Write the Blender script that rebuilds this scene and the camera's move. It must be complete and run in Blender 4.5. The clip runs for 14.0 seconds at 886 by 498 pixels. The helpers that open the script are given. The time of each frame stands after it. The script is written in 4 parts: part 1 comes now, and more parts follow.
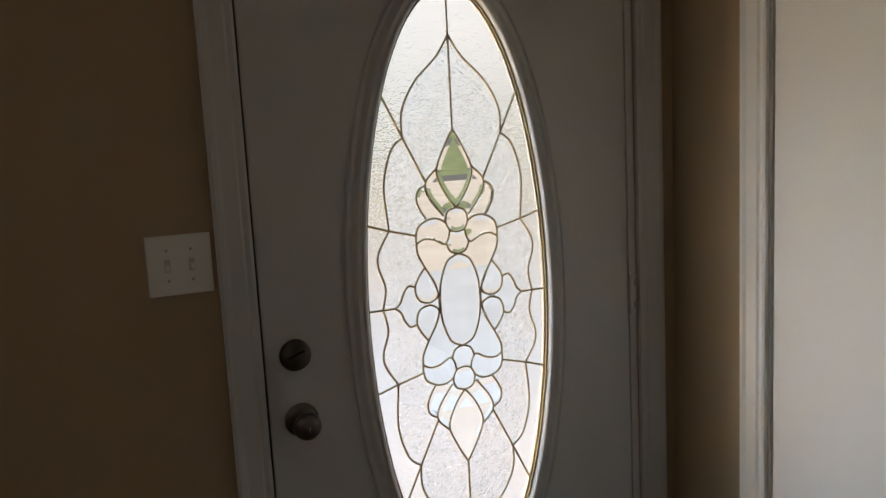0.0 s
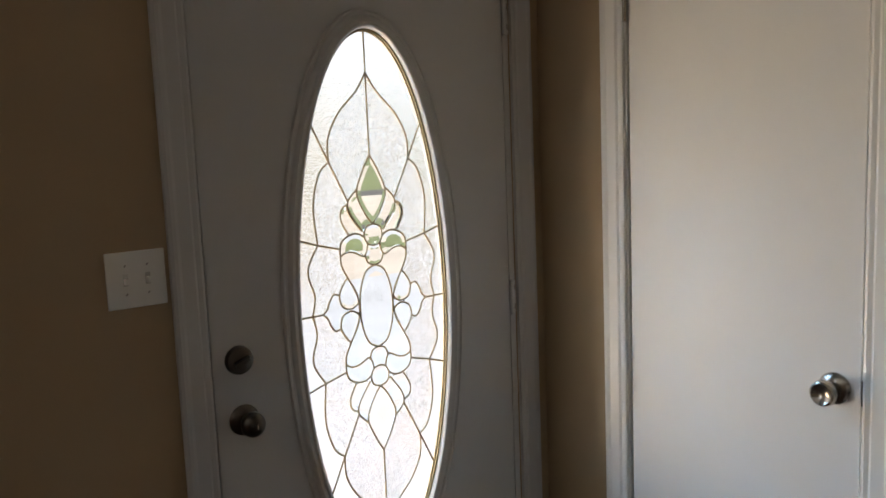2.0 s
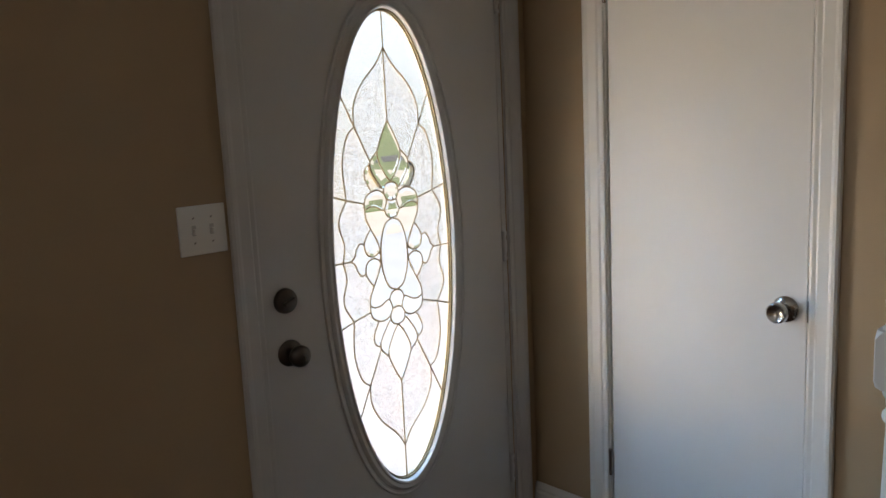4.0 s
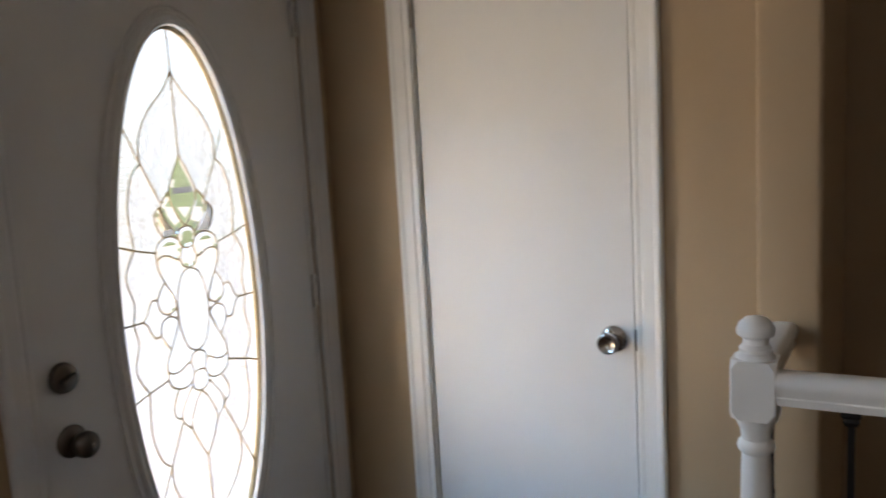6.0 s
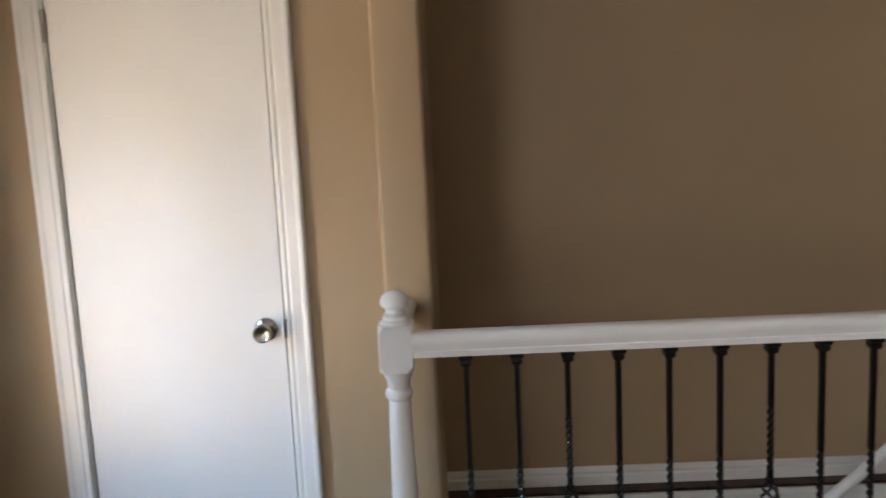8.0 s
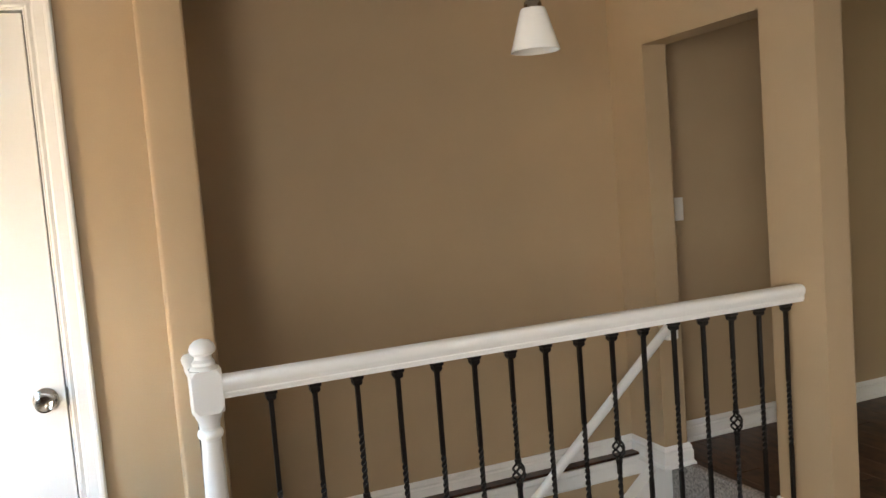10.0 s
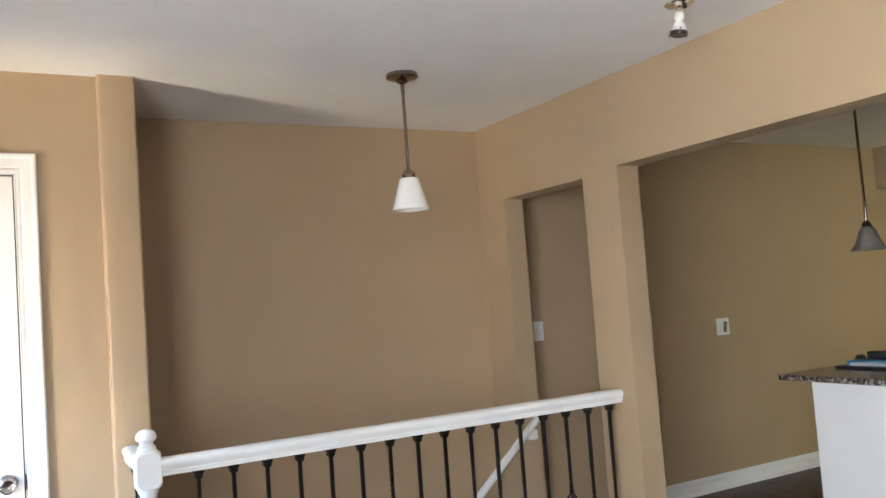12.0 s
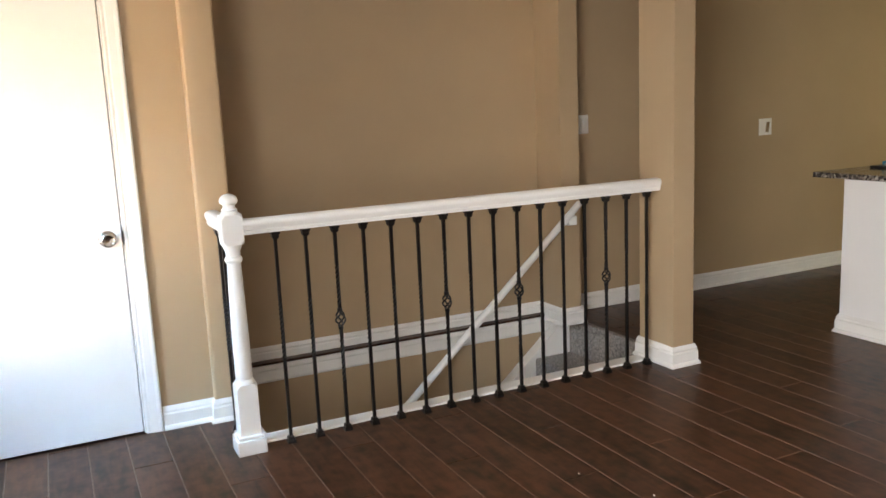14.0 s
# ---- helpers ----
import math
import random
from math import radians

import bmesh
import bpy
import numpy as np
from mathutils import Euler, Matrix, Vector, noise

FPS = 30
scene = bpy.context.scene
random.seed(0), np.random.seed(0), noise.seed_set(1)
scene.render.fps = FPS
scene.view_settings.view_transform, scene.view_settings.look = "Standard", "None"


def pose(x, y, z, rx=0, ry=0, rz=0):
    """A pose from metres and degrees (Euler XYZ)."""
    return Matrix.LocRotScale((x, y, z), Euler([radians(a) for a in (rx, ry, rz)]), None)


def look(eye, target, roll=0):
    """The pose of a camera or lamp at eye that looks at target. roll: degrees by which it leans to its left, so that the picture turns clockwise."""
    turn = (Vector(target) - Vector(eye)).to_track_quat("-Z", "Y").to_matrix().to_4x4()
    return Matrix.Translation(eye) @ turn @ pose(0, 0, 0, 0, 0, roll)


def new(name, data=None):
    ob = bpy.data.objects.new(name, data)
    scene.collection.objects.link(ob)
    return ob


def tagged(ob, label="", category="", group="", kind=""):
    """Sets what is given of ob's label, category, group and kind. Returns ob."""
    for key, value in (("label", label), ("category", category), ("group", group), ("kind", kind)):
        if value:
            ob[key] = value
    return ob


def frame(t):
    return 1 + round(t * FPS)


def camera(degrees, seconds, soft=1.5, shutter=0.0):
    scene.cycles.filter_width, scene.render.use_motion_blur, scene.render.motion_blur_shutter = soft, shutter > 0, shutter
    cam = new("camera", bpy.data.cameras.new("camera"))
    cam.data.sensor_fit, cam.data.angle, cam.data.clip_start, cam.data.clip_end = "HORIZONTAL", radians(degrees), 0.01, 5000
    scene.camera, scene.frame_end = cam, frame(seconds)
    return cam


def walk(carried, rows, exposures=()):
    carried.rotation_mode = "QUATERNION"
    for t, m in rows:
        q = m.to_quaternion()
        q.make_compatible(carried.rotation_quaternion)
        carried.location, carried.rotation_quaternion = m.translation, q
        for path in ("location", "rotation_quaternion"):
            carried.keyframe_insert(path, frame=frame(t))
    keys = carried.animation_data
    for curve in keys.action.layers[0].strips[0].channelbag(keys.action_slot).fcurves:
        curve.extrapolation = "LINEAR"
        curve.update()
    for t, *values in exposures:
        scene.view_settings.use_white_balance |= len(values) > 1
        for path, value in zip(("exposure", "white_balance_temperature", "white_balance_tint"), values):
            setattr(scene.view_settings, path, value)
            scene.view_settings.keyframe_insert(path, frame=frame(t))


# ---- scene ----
cam = camera(56.8, 14.0, shutter=0.35)
PATH = [
    (0, (-0.748, -1.666, 1.407), (0.025, 0.157, 1.12), -3.0),
    (0.5, (-0.819, -1.711, 1.41), (0.03, 0.081, 1.152), -2.9),
    (1, (-0.929, -1.693, 1.413), (0.069, 0.022, 1.16), -2.9),
    (1.5, (-1.056, -1.682, 1.415), (0.117, -0.082, 1.159), -2.9),
    (2, (-1.142, -1.736, 1.425), (0.08, -0.173, 1.174), -2.3),
    (2.5, (-1.285, -1.837, 1.407), (-0.07, -0.27, 1.149), -2.6),
    (2.7, (-1.366, -1.848, 1.411), (-0.131, -0.299, 1.139), -2.8),
    (4.8, (-1.529, -1.719, 1.425), (-0.149, -0.306, 1.11), -2.8),
    (5, (-1.486, -1.684, 1.429), (-0.102, -0.273, 1.122), -3.1),
    (5.5, (-1.419, -1.64, 1.43), (0.066, -0.329, 1.151), -2.8),
    (6, (-1.446, -1.561, 1.426), (0.269, -0.571, 1.146), -3.3),
    (6.5, (-1.514, -1.465, 1.416), (0.342, -0.781, 1.117), -3.5),
    (7, (-1.58, -1.451, 1.426), (0.338, -0.985, 1.104), -2.1),
    (7.5, (-1.695, -1.463, 1.418), (0.264, -1.191, 1.119), -1.9),
    (8, (-1.784, -1.466, 1.429), (0.194, -1.432, 1.14), -2.7),
    (8.5, (-1.81, -1.466, 1.419), (0.158, -1.696, 1.153), -2.8),
    (9, (-1.855, -1.371, 1.414), (0.055, -1.904, 1.156), -3.5),
    (9.2, (-1.879, -1.303, 1.418), (-0.004, -1.944, 1.147), -3.7),
    (11.3, (-2.624, -0.927, 1.387), (-0.821, -1.793, 1.379), -4.3),
    (11.5, (-2.697, -0.897, 1.383), (-0.92, -1.815, 1.411), -4.3),
    (12, (-2.847, -0.865, 1.413), (-1.1, -1.829, 1.539), -4.2),
    (12.5, (-2.947, -0.869, 1.391), (-1.177, -1.798, 1.461), -4.1),
    (13, (-2.956, -0.85, 1.367), (-1.173, -1.745, 1.235), -3.7),
    (13.5, (-2.989, -0.752, 1.351), (-1.214, -1.632, 1.073), -2.7),
    (14, (-3.03, -0.693, 1.347), (-1.251, -1.54, 1.001), -2.6),
]
EXPOSURES = [(0, -0.64, 7000, 11), (1.5, -0.33, 6900, 11), (2.0, -0.28, 6800, 11), (2.5, -0.34, 7000, 11), (4.8, -0.12, 6500, 12), (6.0, 0.06, 6500, 13), (7.5, 0.68, 6600, 14), (8.5, 0.82, 6900, 13), (9.0, 1.15, 7400, 12),
             (11.3, 1.60, 6450, 11), (12.0, 1.82, 6100, 10), (12.5, 1.6, 5900, 10), (13.4, 1.8, 6800, 13), (14, 1.72, 7000, 14)]
walk(cam, [(t, look(eye, target, roll)) for t, eye, target, roll in PATH], EXPOSURES)

# ---- sizes of the place ----
CLOSET_X = 0.595     # face of the closet wall
BACK_X = 1.26        # face of the long wall behind the stairs
LOW_X = 1.20         # face of the lower stair wall under the ledge
CROSS_Y = -3.40      # face of the wall with the openings
CROSS_B = -3.535     # its rear face
CEIL = 2.40
WEST_X = -7.0
SOUTH_Y = -8.2
WIN_X0, WIN_X1, WIN_Z0, WIN_Z1 = -4.3, -2.1, 0.55, 2.1
RAIL_X = 0.157

# ---- world, sun, window light ----
world = bpy.data.worlds.new("world")
scene.world = world
world.use_nodes = True
wn = world.node_tree
sky = wn.nodes.new("ShaderNodeTexSky")
sky.sky_type = "NISHITA"
sky.sun_disc = False
sky.sun_elevation = radians(52)
sky.sun_rotation = radians(112)
wn.links.new(sky.outputs[0], wn.nodes["Background"].inputs[0])
wn.nodes["Background"].inputs[1].default_value = 0.15
sky.dust_density = 5

sun = new("sun", bpy.data.lights.new("sun", "SUN"))
sun.data.energy, sun.data.angle, sun.data.color = 5.0, radians(0.5), (1, 0.95, 0.87)
sun.matrix_world = look((0.57, -0.23, 0.79), (0, 0, 0))


def window_light(name, place, target, w, h, watts, color):
    ob = new(name, bpy.data.lights.new(name, "AREA"))
    ob.data.shape, ob.data.size, ob.data.size_y = "RECTANGLE", w, h
    ob.data.energy, ob.data.color = watts, color
    ob.matrix_world = look(place, target)
    return ob


wx, wz = (WIN_X0 + WIN_X1) / 2, (WIN_Z0 + WIN_Z1) / 2
window_light("window_skylight", (wx, 0.10, wz), (wx, -2.2, wz - 0.8), 2.1, 1.45, 32, (0.75, 0.87, 1.0))
window_light("window_ground_bounce", (wx, 0.11, wz), (wx, -2.2, wz + 1.0), 2.1, 1.45, 23, (1.0, 0.84, 0.66))
# sits in an added, unseen partition; narrow spread keeps it off the front wall
kitchen_light = window_light("kitchen_window_light", (-2.96, -7.0, 1.5), (0, -7.5, 1.2), 1.3, 1.0, 3.3, (1.0, 0.99, 0.62))
kitchen_light.data.spread = radians(85)
# sky and sunlit drive that shine in through the oval light of the door
window_light("door_skylight", (-0.75, 1.25, 2.6), (0.15, 0.0, 1.0), 2.0, 1.7, 212, (0.36, 0.65, 1.0))
window_light("door_ground_bounce", (-1.05, 1.25, 0.05), (0.15, 0.0, 1.15), 1.6, 0.8, 102, (1.0, 0.80, 0.55))


# ---- materials ----
def material(name, color, rough=0.5, metal=0.0, var=0.0, scale=6.0, bump=0.0, bump_scale=200.0, spec=0.5, coords="Object", stretch=(1, 1, 1), color2=None, fine=0.0):
    m = bpy.data.materials.new(name)
    m.use_nodes = True
    nt = m.node_tree
    b = nt.nodes["Principled BSDF"]
    b.inputs["Base Color"].default_value = (*color, 1)
    b.inputs["Roughness"].default_value = rough
    b.inputs["Metallic"].default_value = metal
    b.inputs["Specular IOR Level"].default_value = spec
    tc = nt.nodes.new("ShaderNodeTexCoord")
    mp = nt.nodes.new("ShaderNodeMapping")
    mp.inputs["Scale"].default_value = stretch
    nt.links.new(tc.outputs[coords], mp.inputs["Vector"])
    if var:
        n = nt.nodes.new("ShaderNodeTexNoise")
        n.inputs["Scale"].default_value, n.inputs["Detail"].default_value = scale, 6
        nt.links.new(mp.outputs[0], n.inputs["Vector"])
        r = nt.nodes.new("ShaderNodeValToRGB")
        c2 = color2 or [c * (1 - var) for c in color]
        r.color_ramp.elements[0].color, r.color_ramp.elements[1].color = (*c2, 1), (*[min(1, c * (1 + var * 0.5)) for c in color], 1)
        r.color_ramp.elements[0].position, r.color_ramp.elements[1].position = 0.3, 0.7
        nt.links.new(n.outputs["Fac"], r.inputs[0])
        nt.links.new(r.outputs[0], b.inputs["Base Color"])
        rr = nt.nodes.new("ShaderNodeMapRange")
        rr.inputs["To Min"].default_value, rr.inputs["To Max"].default_value = max(0, rough - 0.08), min(1, rough + 0.08)
        nt.links.new(n.outputs["Fac"], rr.inputs["Value"])
        nt.links.new(rr.outputs[0], b.inputs["Roughness"])
    if bump:
        n2 = nt.nodes.new("ShaderNodeTexNoise")
        n2.inputs["Scale"].default_value, n2.inputs["Detail"].default_value = bump_scale, 3
        nt.links.new(mp.outputs[0], n2.inputs["Vector"])
        bp = nt.nodes.new("ShaderNodeBump")
        bp.inputs["Strength"].default_value, bp.inputs["Distance"].default_value = bump, 0.002
        nt.links.new(n2.outputs["Fac"], bp.inputs["Height"])
        nt.links.new(bp.outputs[0], b.inputs["Normal"])
    return m


M_WALL = material("tan_wall_paint", (0.421, 0.306, 0.184), 0.62, var=0.05, scale=2.2, bump=0.25, bump_scale=260)
M_CEIL = material("ceiling_paint", (0.82, 0.81, 0.785), 0.85, var=0.04, scale=3, bump=0.5, bump_scale=150)
M_WHITE = material("white_trim_paint", (0.80, 0.79, 0.76), 0.34, var=0.03, scale=9, bump=0.06, bump_scale=120)
M_DOOR = material("white_door_paint", (0.79, 0.785, 0.77), 0.58, var=0.025, scale=4, bump=0.10, bump_scale=220, spec=0.4)
# white entry door paint, greyed evenly to carry the shade on that wall
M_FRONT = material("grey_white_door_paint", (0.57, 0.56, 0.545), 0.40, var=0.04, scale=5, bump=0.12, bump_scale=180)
M_IRON = material("black_iron", (0.004, 0.0033, 0.003), 0.34, 0.0, var=0.3, scale=60, spec=0.45)
M_NICKEL = material("satin_nickel", (0.50, 0.465, 0.42), 0.22, 1.0, var=0.05, scale=50)
M_POLISHED = material("polished_nickel", (0.30, 0.255, 0.205), 0.10, 1.0, var=0.08, scale=50)
M_DARKMETAL = material("aged_nickel", (0.13, 0.115, 0.10), 0.3, 1.0, var=0.12, scale=40)
M_CHROME = material("polished_steel", (0.85, 0.82, 0.74), 0.12, 1.0)
M_PLATE = material("white_plastic", (0.83, 0.82, 0.78), 0.3)
M_SLOT = material("grey_white_plastic", (0.56, 0.55, 0.52), 0.4)
M_SCREW = material("screw_steel", (0.35, 0.33, 0.30), 0.4, 1.0)
# near-black that puts the shade of the door gaps into the colour
M_GAP_SHADE = material("door_gap", (0.02, 0.018, 0.015), 0.8)
M_STRIP = material("brass_spacer", (0.26, 0.20, 0.11), 0.45, 0.4, var=0.15, scale=80)
M_CAME = material("brass_came", (0.50, 0.39, 0.23), 0.5, 0.5, var=0.2, scale=120, bump=0.2)
M_SHADE = material("white_opal_glass", (0.86, 0.84, 0.79), 0.25)
M_SHADE2 = material("grey_frosted_glass", (0.17, 0.152, 0.128), 0.35, var=0.1, scale=30)
M_CARPET = material("grey_speckled_carpet", (0.33, 0.30, 0.275), 0.95, var=0.6, scale=100, bump=1.0, bump_scale=420)
M_BULB = material("bulb_glass", (0.85, 0.85, 0.84), 0.08)
M_CONCRETE = material("concrete", (0.62, 0.57, 0.52), 0.9, var=0.15, scale=0.8, bump=0.3)
M_WALK = material("pale_walk_concrete", (0.53, 0.57, 0.64), 0.9, var=0.12, scale=1.3, bump=0.3)
M_PORCH = material("porch_concrete", (0.56, 0.50, 0.47), 0.9, var=0.1, scale=1.7, bump=0.3)
M_ASPHALT = material("asphalt", (0.10, 0.10, 0.105), 0.9, var=0.2, scale=1.5)
M_GRASS = material("grass", (0.19, 0.24, 0.10), 0.9, var=0.45, scale=0.9)
M_LEAF = material("tree_leaves", (0.05, 0.09, 0.025), 0.8, var=0.5, scale=1.5)
M_BARK = material("bark", (0.12, 0.09, 0.06), 0.9, var=0.3, scale=8)
M_BLUE = material("blue_card", (0.05, 0.25, 0.42), 0.4)
M_BLACK = material("black_plastic", (0.012, 0.012, 0.014), 0.4)
M_SILVER = material("silver_card", (0.55, 0.57, 0.58), 0.4)


def wood_material(name, dark, light, rough):
    """Dark stained laminate: grain along x, each board its own tone."""
    m = bpy.data.materials.new(name)
    m.use_nodes = True
    nt = m.node_tree
    b = nt.nodes["Principled BSDF"]
    b.inputs["Specular IOR Level"].default_value = 0.22
    tc, info = nt.nodes.new("ShaderNodeTexCoord"), nt.nodes.new("ShaderNodeObjectInfo")
    add = nt.nodes.new("ShaderNodeVectorMath")
    add.operation = "MULTIPLY_ADD"
    mul = nt.nodes.new("ShaderNodeMapping")
    mul.inputs["Scale"].default_value = (2.4, 13, 13)
    nt.links.new(tc.outputs["Object"], add.inputs[0])
    add.inputs[1].default_value = (1, 1, 1)
    com = nt.nodes.new("ShaderNodeCombineXYZ")
    k = nt.nodes.new("ShaderNodeMath")
    k.operation, k.inputs[1].default_value = "MULTIPLY", 37.0
    nt.links.new(info.outputs["Random"], k.inputs[0])
    for i in range(3):
        nt.links.new(k.outputs[0], com.inputs[i])
    nt.links.new(com.outputs[0], add.inputs[2])
    nt.links.new(add.outputs[0], mul.inputs["Vector"])
    g = nt.nodes.new("ShaderNodeTexNoise")
    g.inputs["Scale"].default_value, g.inputs["Detail"].default_value, g.inputs["Distortion"].default_value = 2.4, 6, 0.35
    nt.links.new(mul.outputs[0], g.inputs["Vector"])
    blot = nt.nodes.new("ShaderNodeTexNoise")
    blot.inputs["Scale"].default_value, blot.inputs["Detail"].default_value = 17, 9
    nt.links.new(add.outputs[0], blot.inputs["Vector"])
    s = nt.nodes.new("ShaderNodeMath")
    s.operation = "ADD"
    nt.links.new(g.outputs["Fac"], s.inputs[0])
    w = nt.nodes.new("ShaderNodeMath")
    w.operation, w.inputs[1].default_value = "MULTIPLY_ADD", 1.0
    w.inputs[2].default_value = -0.52
    nt.links.new(blot.outputs["Fac"], w.inputs[0])
    nt.links.new(w.outputs[0], s.inputs[1])
    t = nt.nodes.new("ShaderNodeMath")
    t.operation, t.inputs[1].default_value = "MULTIPLY_ADD", 0.22
    nt.links.new(info.outputs["Random"], t.inputs[0])
    nt.links.new(s.outputs[0], t.inputs[2])
    r = nt.nodes.new("ShaderNodeValToRGB")
    r.color_ramp.elements[0].position, r.color_ramp.elements[1].position = 0.30, 0.80
    r.color_ramp.elements[0].color, r.color_ramp.elements[1].color = (*dark, 1), (*light, 1)
    nt.links.new(t.outputs[0], r.inputs[0])
    nt.links.new(r.outputs[0], b.inputs["Base Color"])
    rr = nt.nodes.new("ShaderNodeMapRange")
    rr.inputs["To Min"].default_value, rr.inputs["To Max"].default_value = rough - 0.03, rough + 0.06
    nt.links.new(g.outputs["Fac"], rr.inputs["Value"])
    nt.links.new(rr.outputs[0], b.inputs["Roughness"])
    bp = nt.nodes.new("ShaderNodeBump")
    bp.inputs["Strength"].default_value, bp.inputs["Distance"].default_value = 0.06, 0.001
    nt.links.new(g.outputs["Fac"], bp.inputs["Height"])
    nt.links.new(bp.outputs[0], b.inputs["Normal"])
    return m


M_PLANK = wood_material("dark_laminate", (0.010, 0.0046, 0.0029), (0.091, 0.040, 0.0225), 0.34)
# lighter brown paints in the window light that the plank bevels catch
M_EDGE = material("worn_plank_bevel", (0.125, 0.075, 0.052), 0.5, var=0.25, scale=14)


def granite():
    m = bpy.data.materials.new("speckled_granite")
    m.use_nodes = True
    nt = m.node_tree
    b = nt.nodes["Principled BSDF"]
    tc, v, r = nt.nodes.new("ShaderNodeTexCoord"), nt.nodes.new("ShaderNodeTexVoronoi"), nt.nodes.new("ShaderNodeValToRGB")
    v.inputs["Scale"].default_value = 75
    nt.links.new(tc.outputs["Object"], v.inputs["Vector"])
    sep = nt.nodes.new("ShaderNodeSeparateColor")
    nt.links.new(v.outputs["Color"], sep.inputs[0])
    nt.links.new(sep.outputs[0], r.inputs[0])
    e = r.color_ramp.elements
    e[0].color, e[1].color = (0.02, 0.018, 0.016, 1), (0.42, 0.38, 0.34, 1)
    e.new(0.35).color = (0.06, 0.05, 0.045, 1)
    e.new(0.6).color = (0.20, 0.17, 0.15, 1)
    nt.links.new(r.outputs[0], b.inputs["Base Color"])
    b.inputs["Roughness"].default_value = 0.16
    return m


M_GRANITE = granite()


def haze():
    m = bpy.data.materials.new("hazy_sky")
    m.use_nodes = True
    nt = m.node_tree
    nt.nodes.remove(nt.nodes["Principled BSDF"])
    e, tc, n, r = nt.nodes.new("ShaderNodeEmission"), nt.nodes.new("ShaderNodeTexCoord"), nt.nodes.new("ShaderNodeTexNoise"), nt.nodes.new("ShaderNodeValToRGB")
    n.inputs["Scale"].default_value, n.inputs["Detail"].default_value = 0.012, 3
    nt.links.new(tc.outputs["Object"], n.inputs["Vector"])
    nt.links.new(n.outputs["Fac"], r.inputs[0])
    r.color_ramp.elements[0].position, r.color_ramp.elements[1].position = 0.35, 0.65
    r.color_ramp.elements[0].color, r.color_ramp.elements[1].color = (0.62, 0.78, 0.94, 1), (1.0, 0.94, 0.93, 1)
    nt.links.new(r.outputs[0], e.inputs[0])
    e.inputs[1].default_value = 1.8
    nt.links.new(e.outputs[0], nt.nodes["Material Output"].inputs[0])
    return m


M_HAZE = haze()


def glass(name, color, rough, bump, scale, kind):
    m = bpy.data.materials.new(name)
    m.use_nodes = True
    nt = m.node_tree
    b = nt.nodes["Principled BSDF"]
    b.inputs["Base Color"].default_value = (*color, 1)
    b.inputs["Roughness"].default_value = rough
    b.inputs["Transmission Weight"].default_value = 1
    b.inputs["IOR"].default_value = 1.48
    if bump:
        tc = nt.nodes.new("ShaderNodeTexCoord")
        if kind == "hammered":
            n = nt.nodes.new("ShaderNodeTexVoronoi")
            n.feature, out = "SMOOTH_F1", "Distance"
        else:
            n = nt.nodes.new("ShaderNodeTexNoise")
            n.inputs["Detail"].default_value, n.inputs["Distortion"].default_value, out = 3, 3.5, "Fac"
        n.inputs["Scale"].default_value = scale
        nt.links.new(tc.outputs["Object"], n.inputs["Vector"])
        bp = nt.nodes.new("ShaderNodeBump")
        bp.inputs["Strength"].default_value, bp.inputs["Distance"].default_value = bump, 0.004
        nt.links.new(n.outputs[out], bp.inputs["Height"])
        nt.links.new(bp.outputs[0], b.inputs["Normal"])
    return m


M_HAMMER = glass("hammered_glass", (0.98, 0.98, 0.97), 0.17, 0.30, 290, "hammered")
M_CHIP = glass("glue_chip_glass", (0.97, 0.98, 0.99), 0.13, 0.6, 80, "chip")
M_CLEAR = glass("clear_bevelled_glass", (0.97, 0.99, 0.98), 0.0, 0, 0, "")


# ---- building helpers ----
def part(name, bm, mat, parent=None, label="", smooth=False):
    me = bpy.data.meshes.new(name)
    bmesh.ops.recalc_face_normals(bm, faces=bm.faces[:])
    if smooth:
        for f in bm.faces:
            f.smooth = True
        for e in bm.edges:
            if len(e.link_faces) == 2 and e.calc_face_angle(0) > 0.6:
                e.smooth = False
    bm.to_mesh(me)
    bm.free()
    for m in mat if isinstance(mat, (list, tuple)) else (mat,):
        me.materials.append(m)
    ob = new(name, me)
    ob.parent = parent
    if label:
        ob["label"] = label
    return ob


def again(ob, parent, m):
    """Another piece on the same mesh."""
    o = new(ob.name.split(".")[0], ob.data)
    o.parent, o.matrix_basis = parent, m
    return o


def thing(name, label, category, place=(0, 0, 0), group="", kind=""):
    ob = new(name)
    ob.location = place
    ob.empty_display_size = 0.1
    return tagged(ob, label, category, group, kind)


def setting(name, bm, mat, label="", category="", smooth=False):
    return tagged(part(name, bm, mat, None, "", smooth), label, category, "", "structure")


def box(lo, hi, bevel=0.0, bm=None, seg=1):
    b = bmesh.new()
    lo, hi = Vector(lo), Vector(hi)
    bmesh.ops.create_cube(b, size=1, matrix=Matrix.Translation((lo + hi) / 2) @ Matrix.Diagonal((*(hi - lo), 1)))
    if bevel:
        bmesh.ops.bevel(b, geom=b.edges[:], offset=bevel, segments=seg, affect="EDGES", profile=0.5)
    if bm is None:
        return b
    join(bm, b)
    return bm


def join(bm, other, m=None):
    me = bpy.data.meshes.new("tmp")
    other.to_mesh(me)
    other.free()
    if m:
        me.transform(m)
    bm.from_mesh(me)
    bpy.data.meshes.remove(me)
    return bm


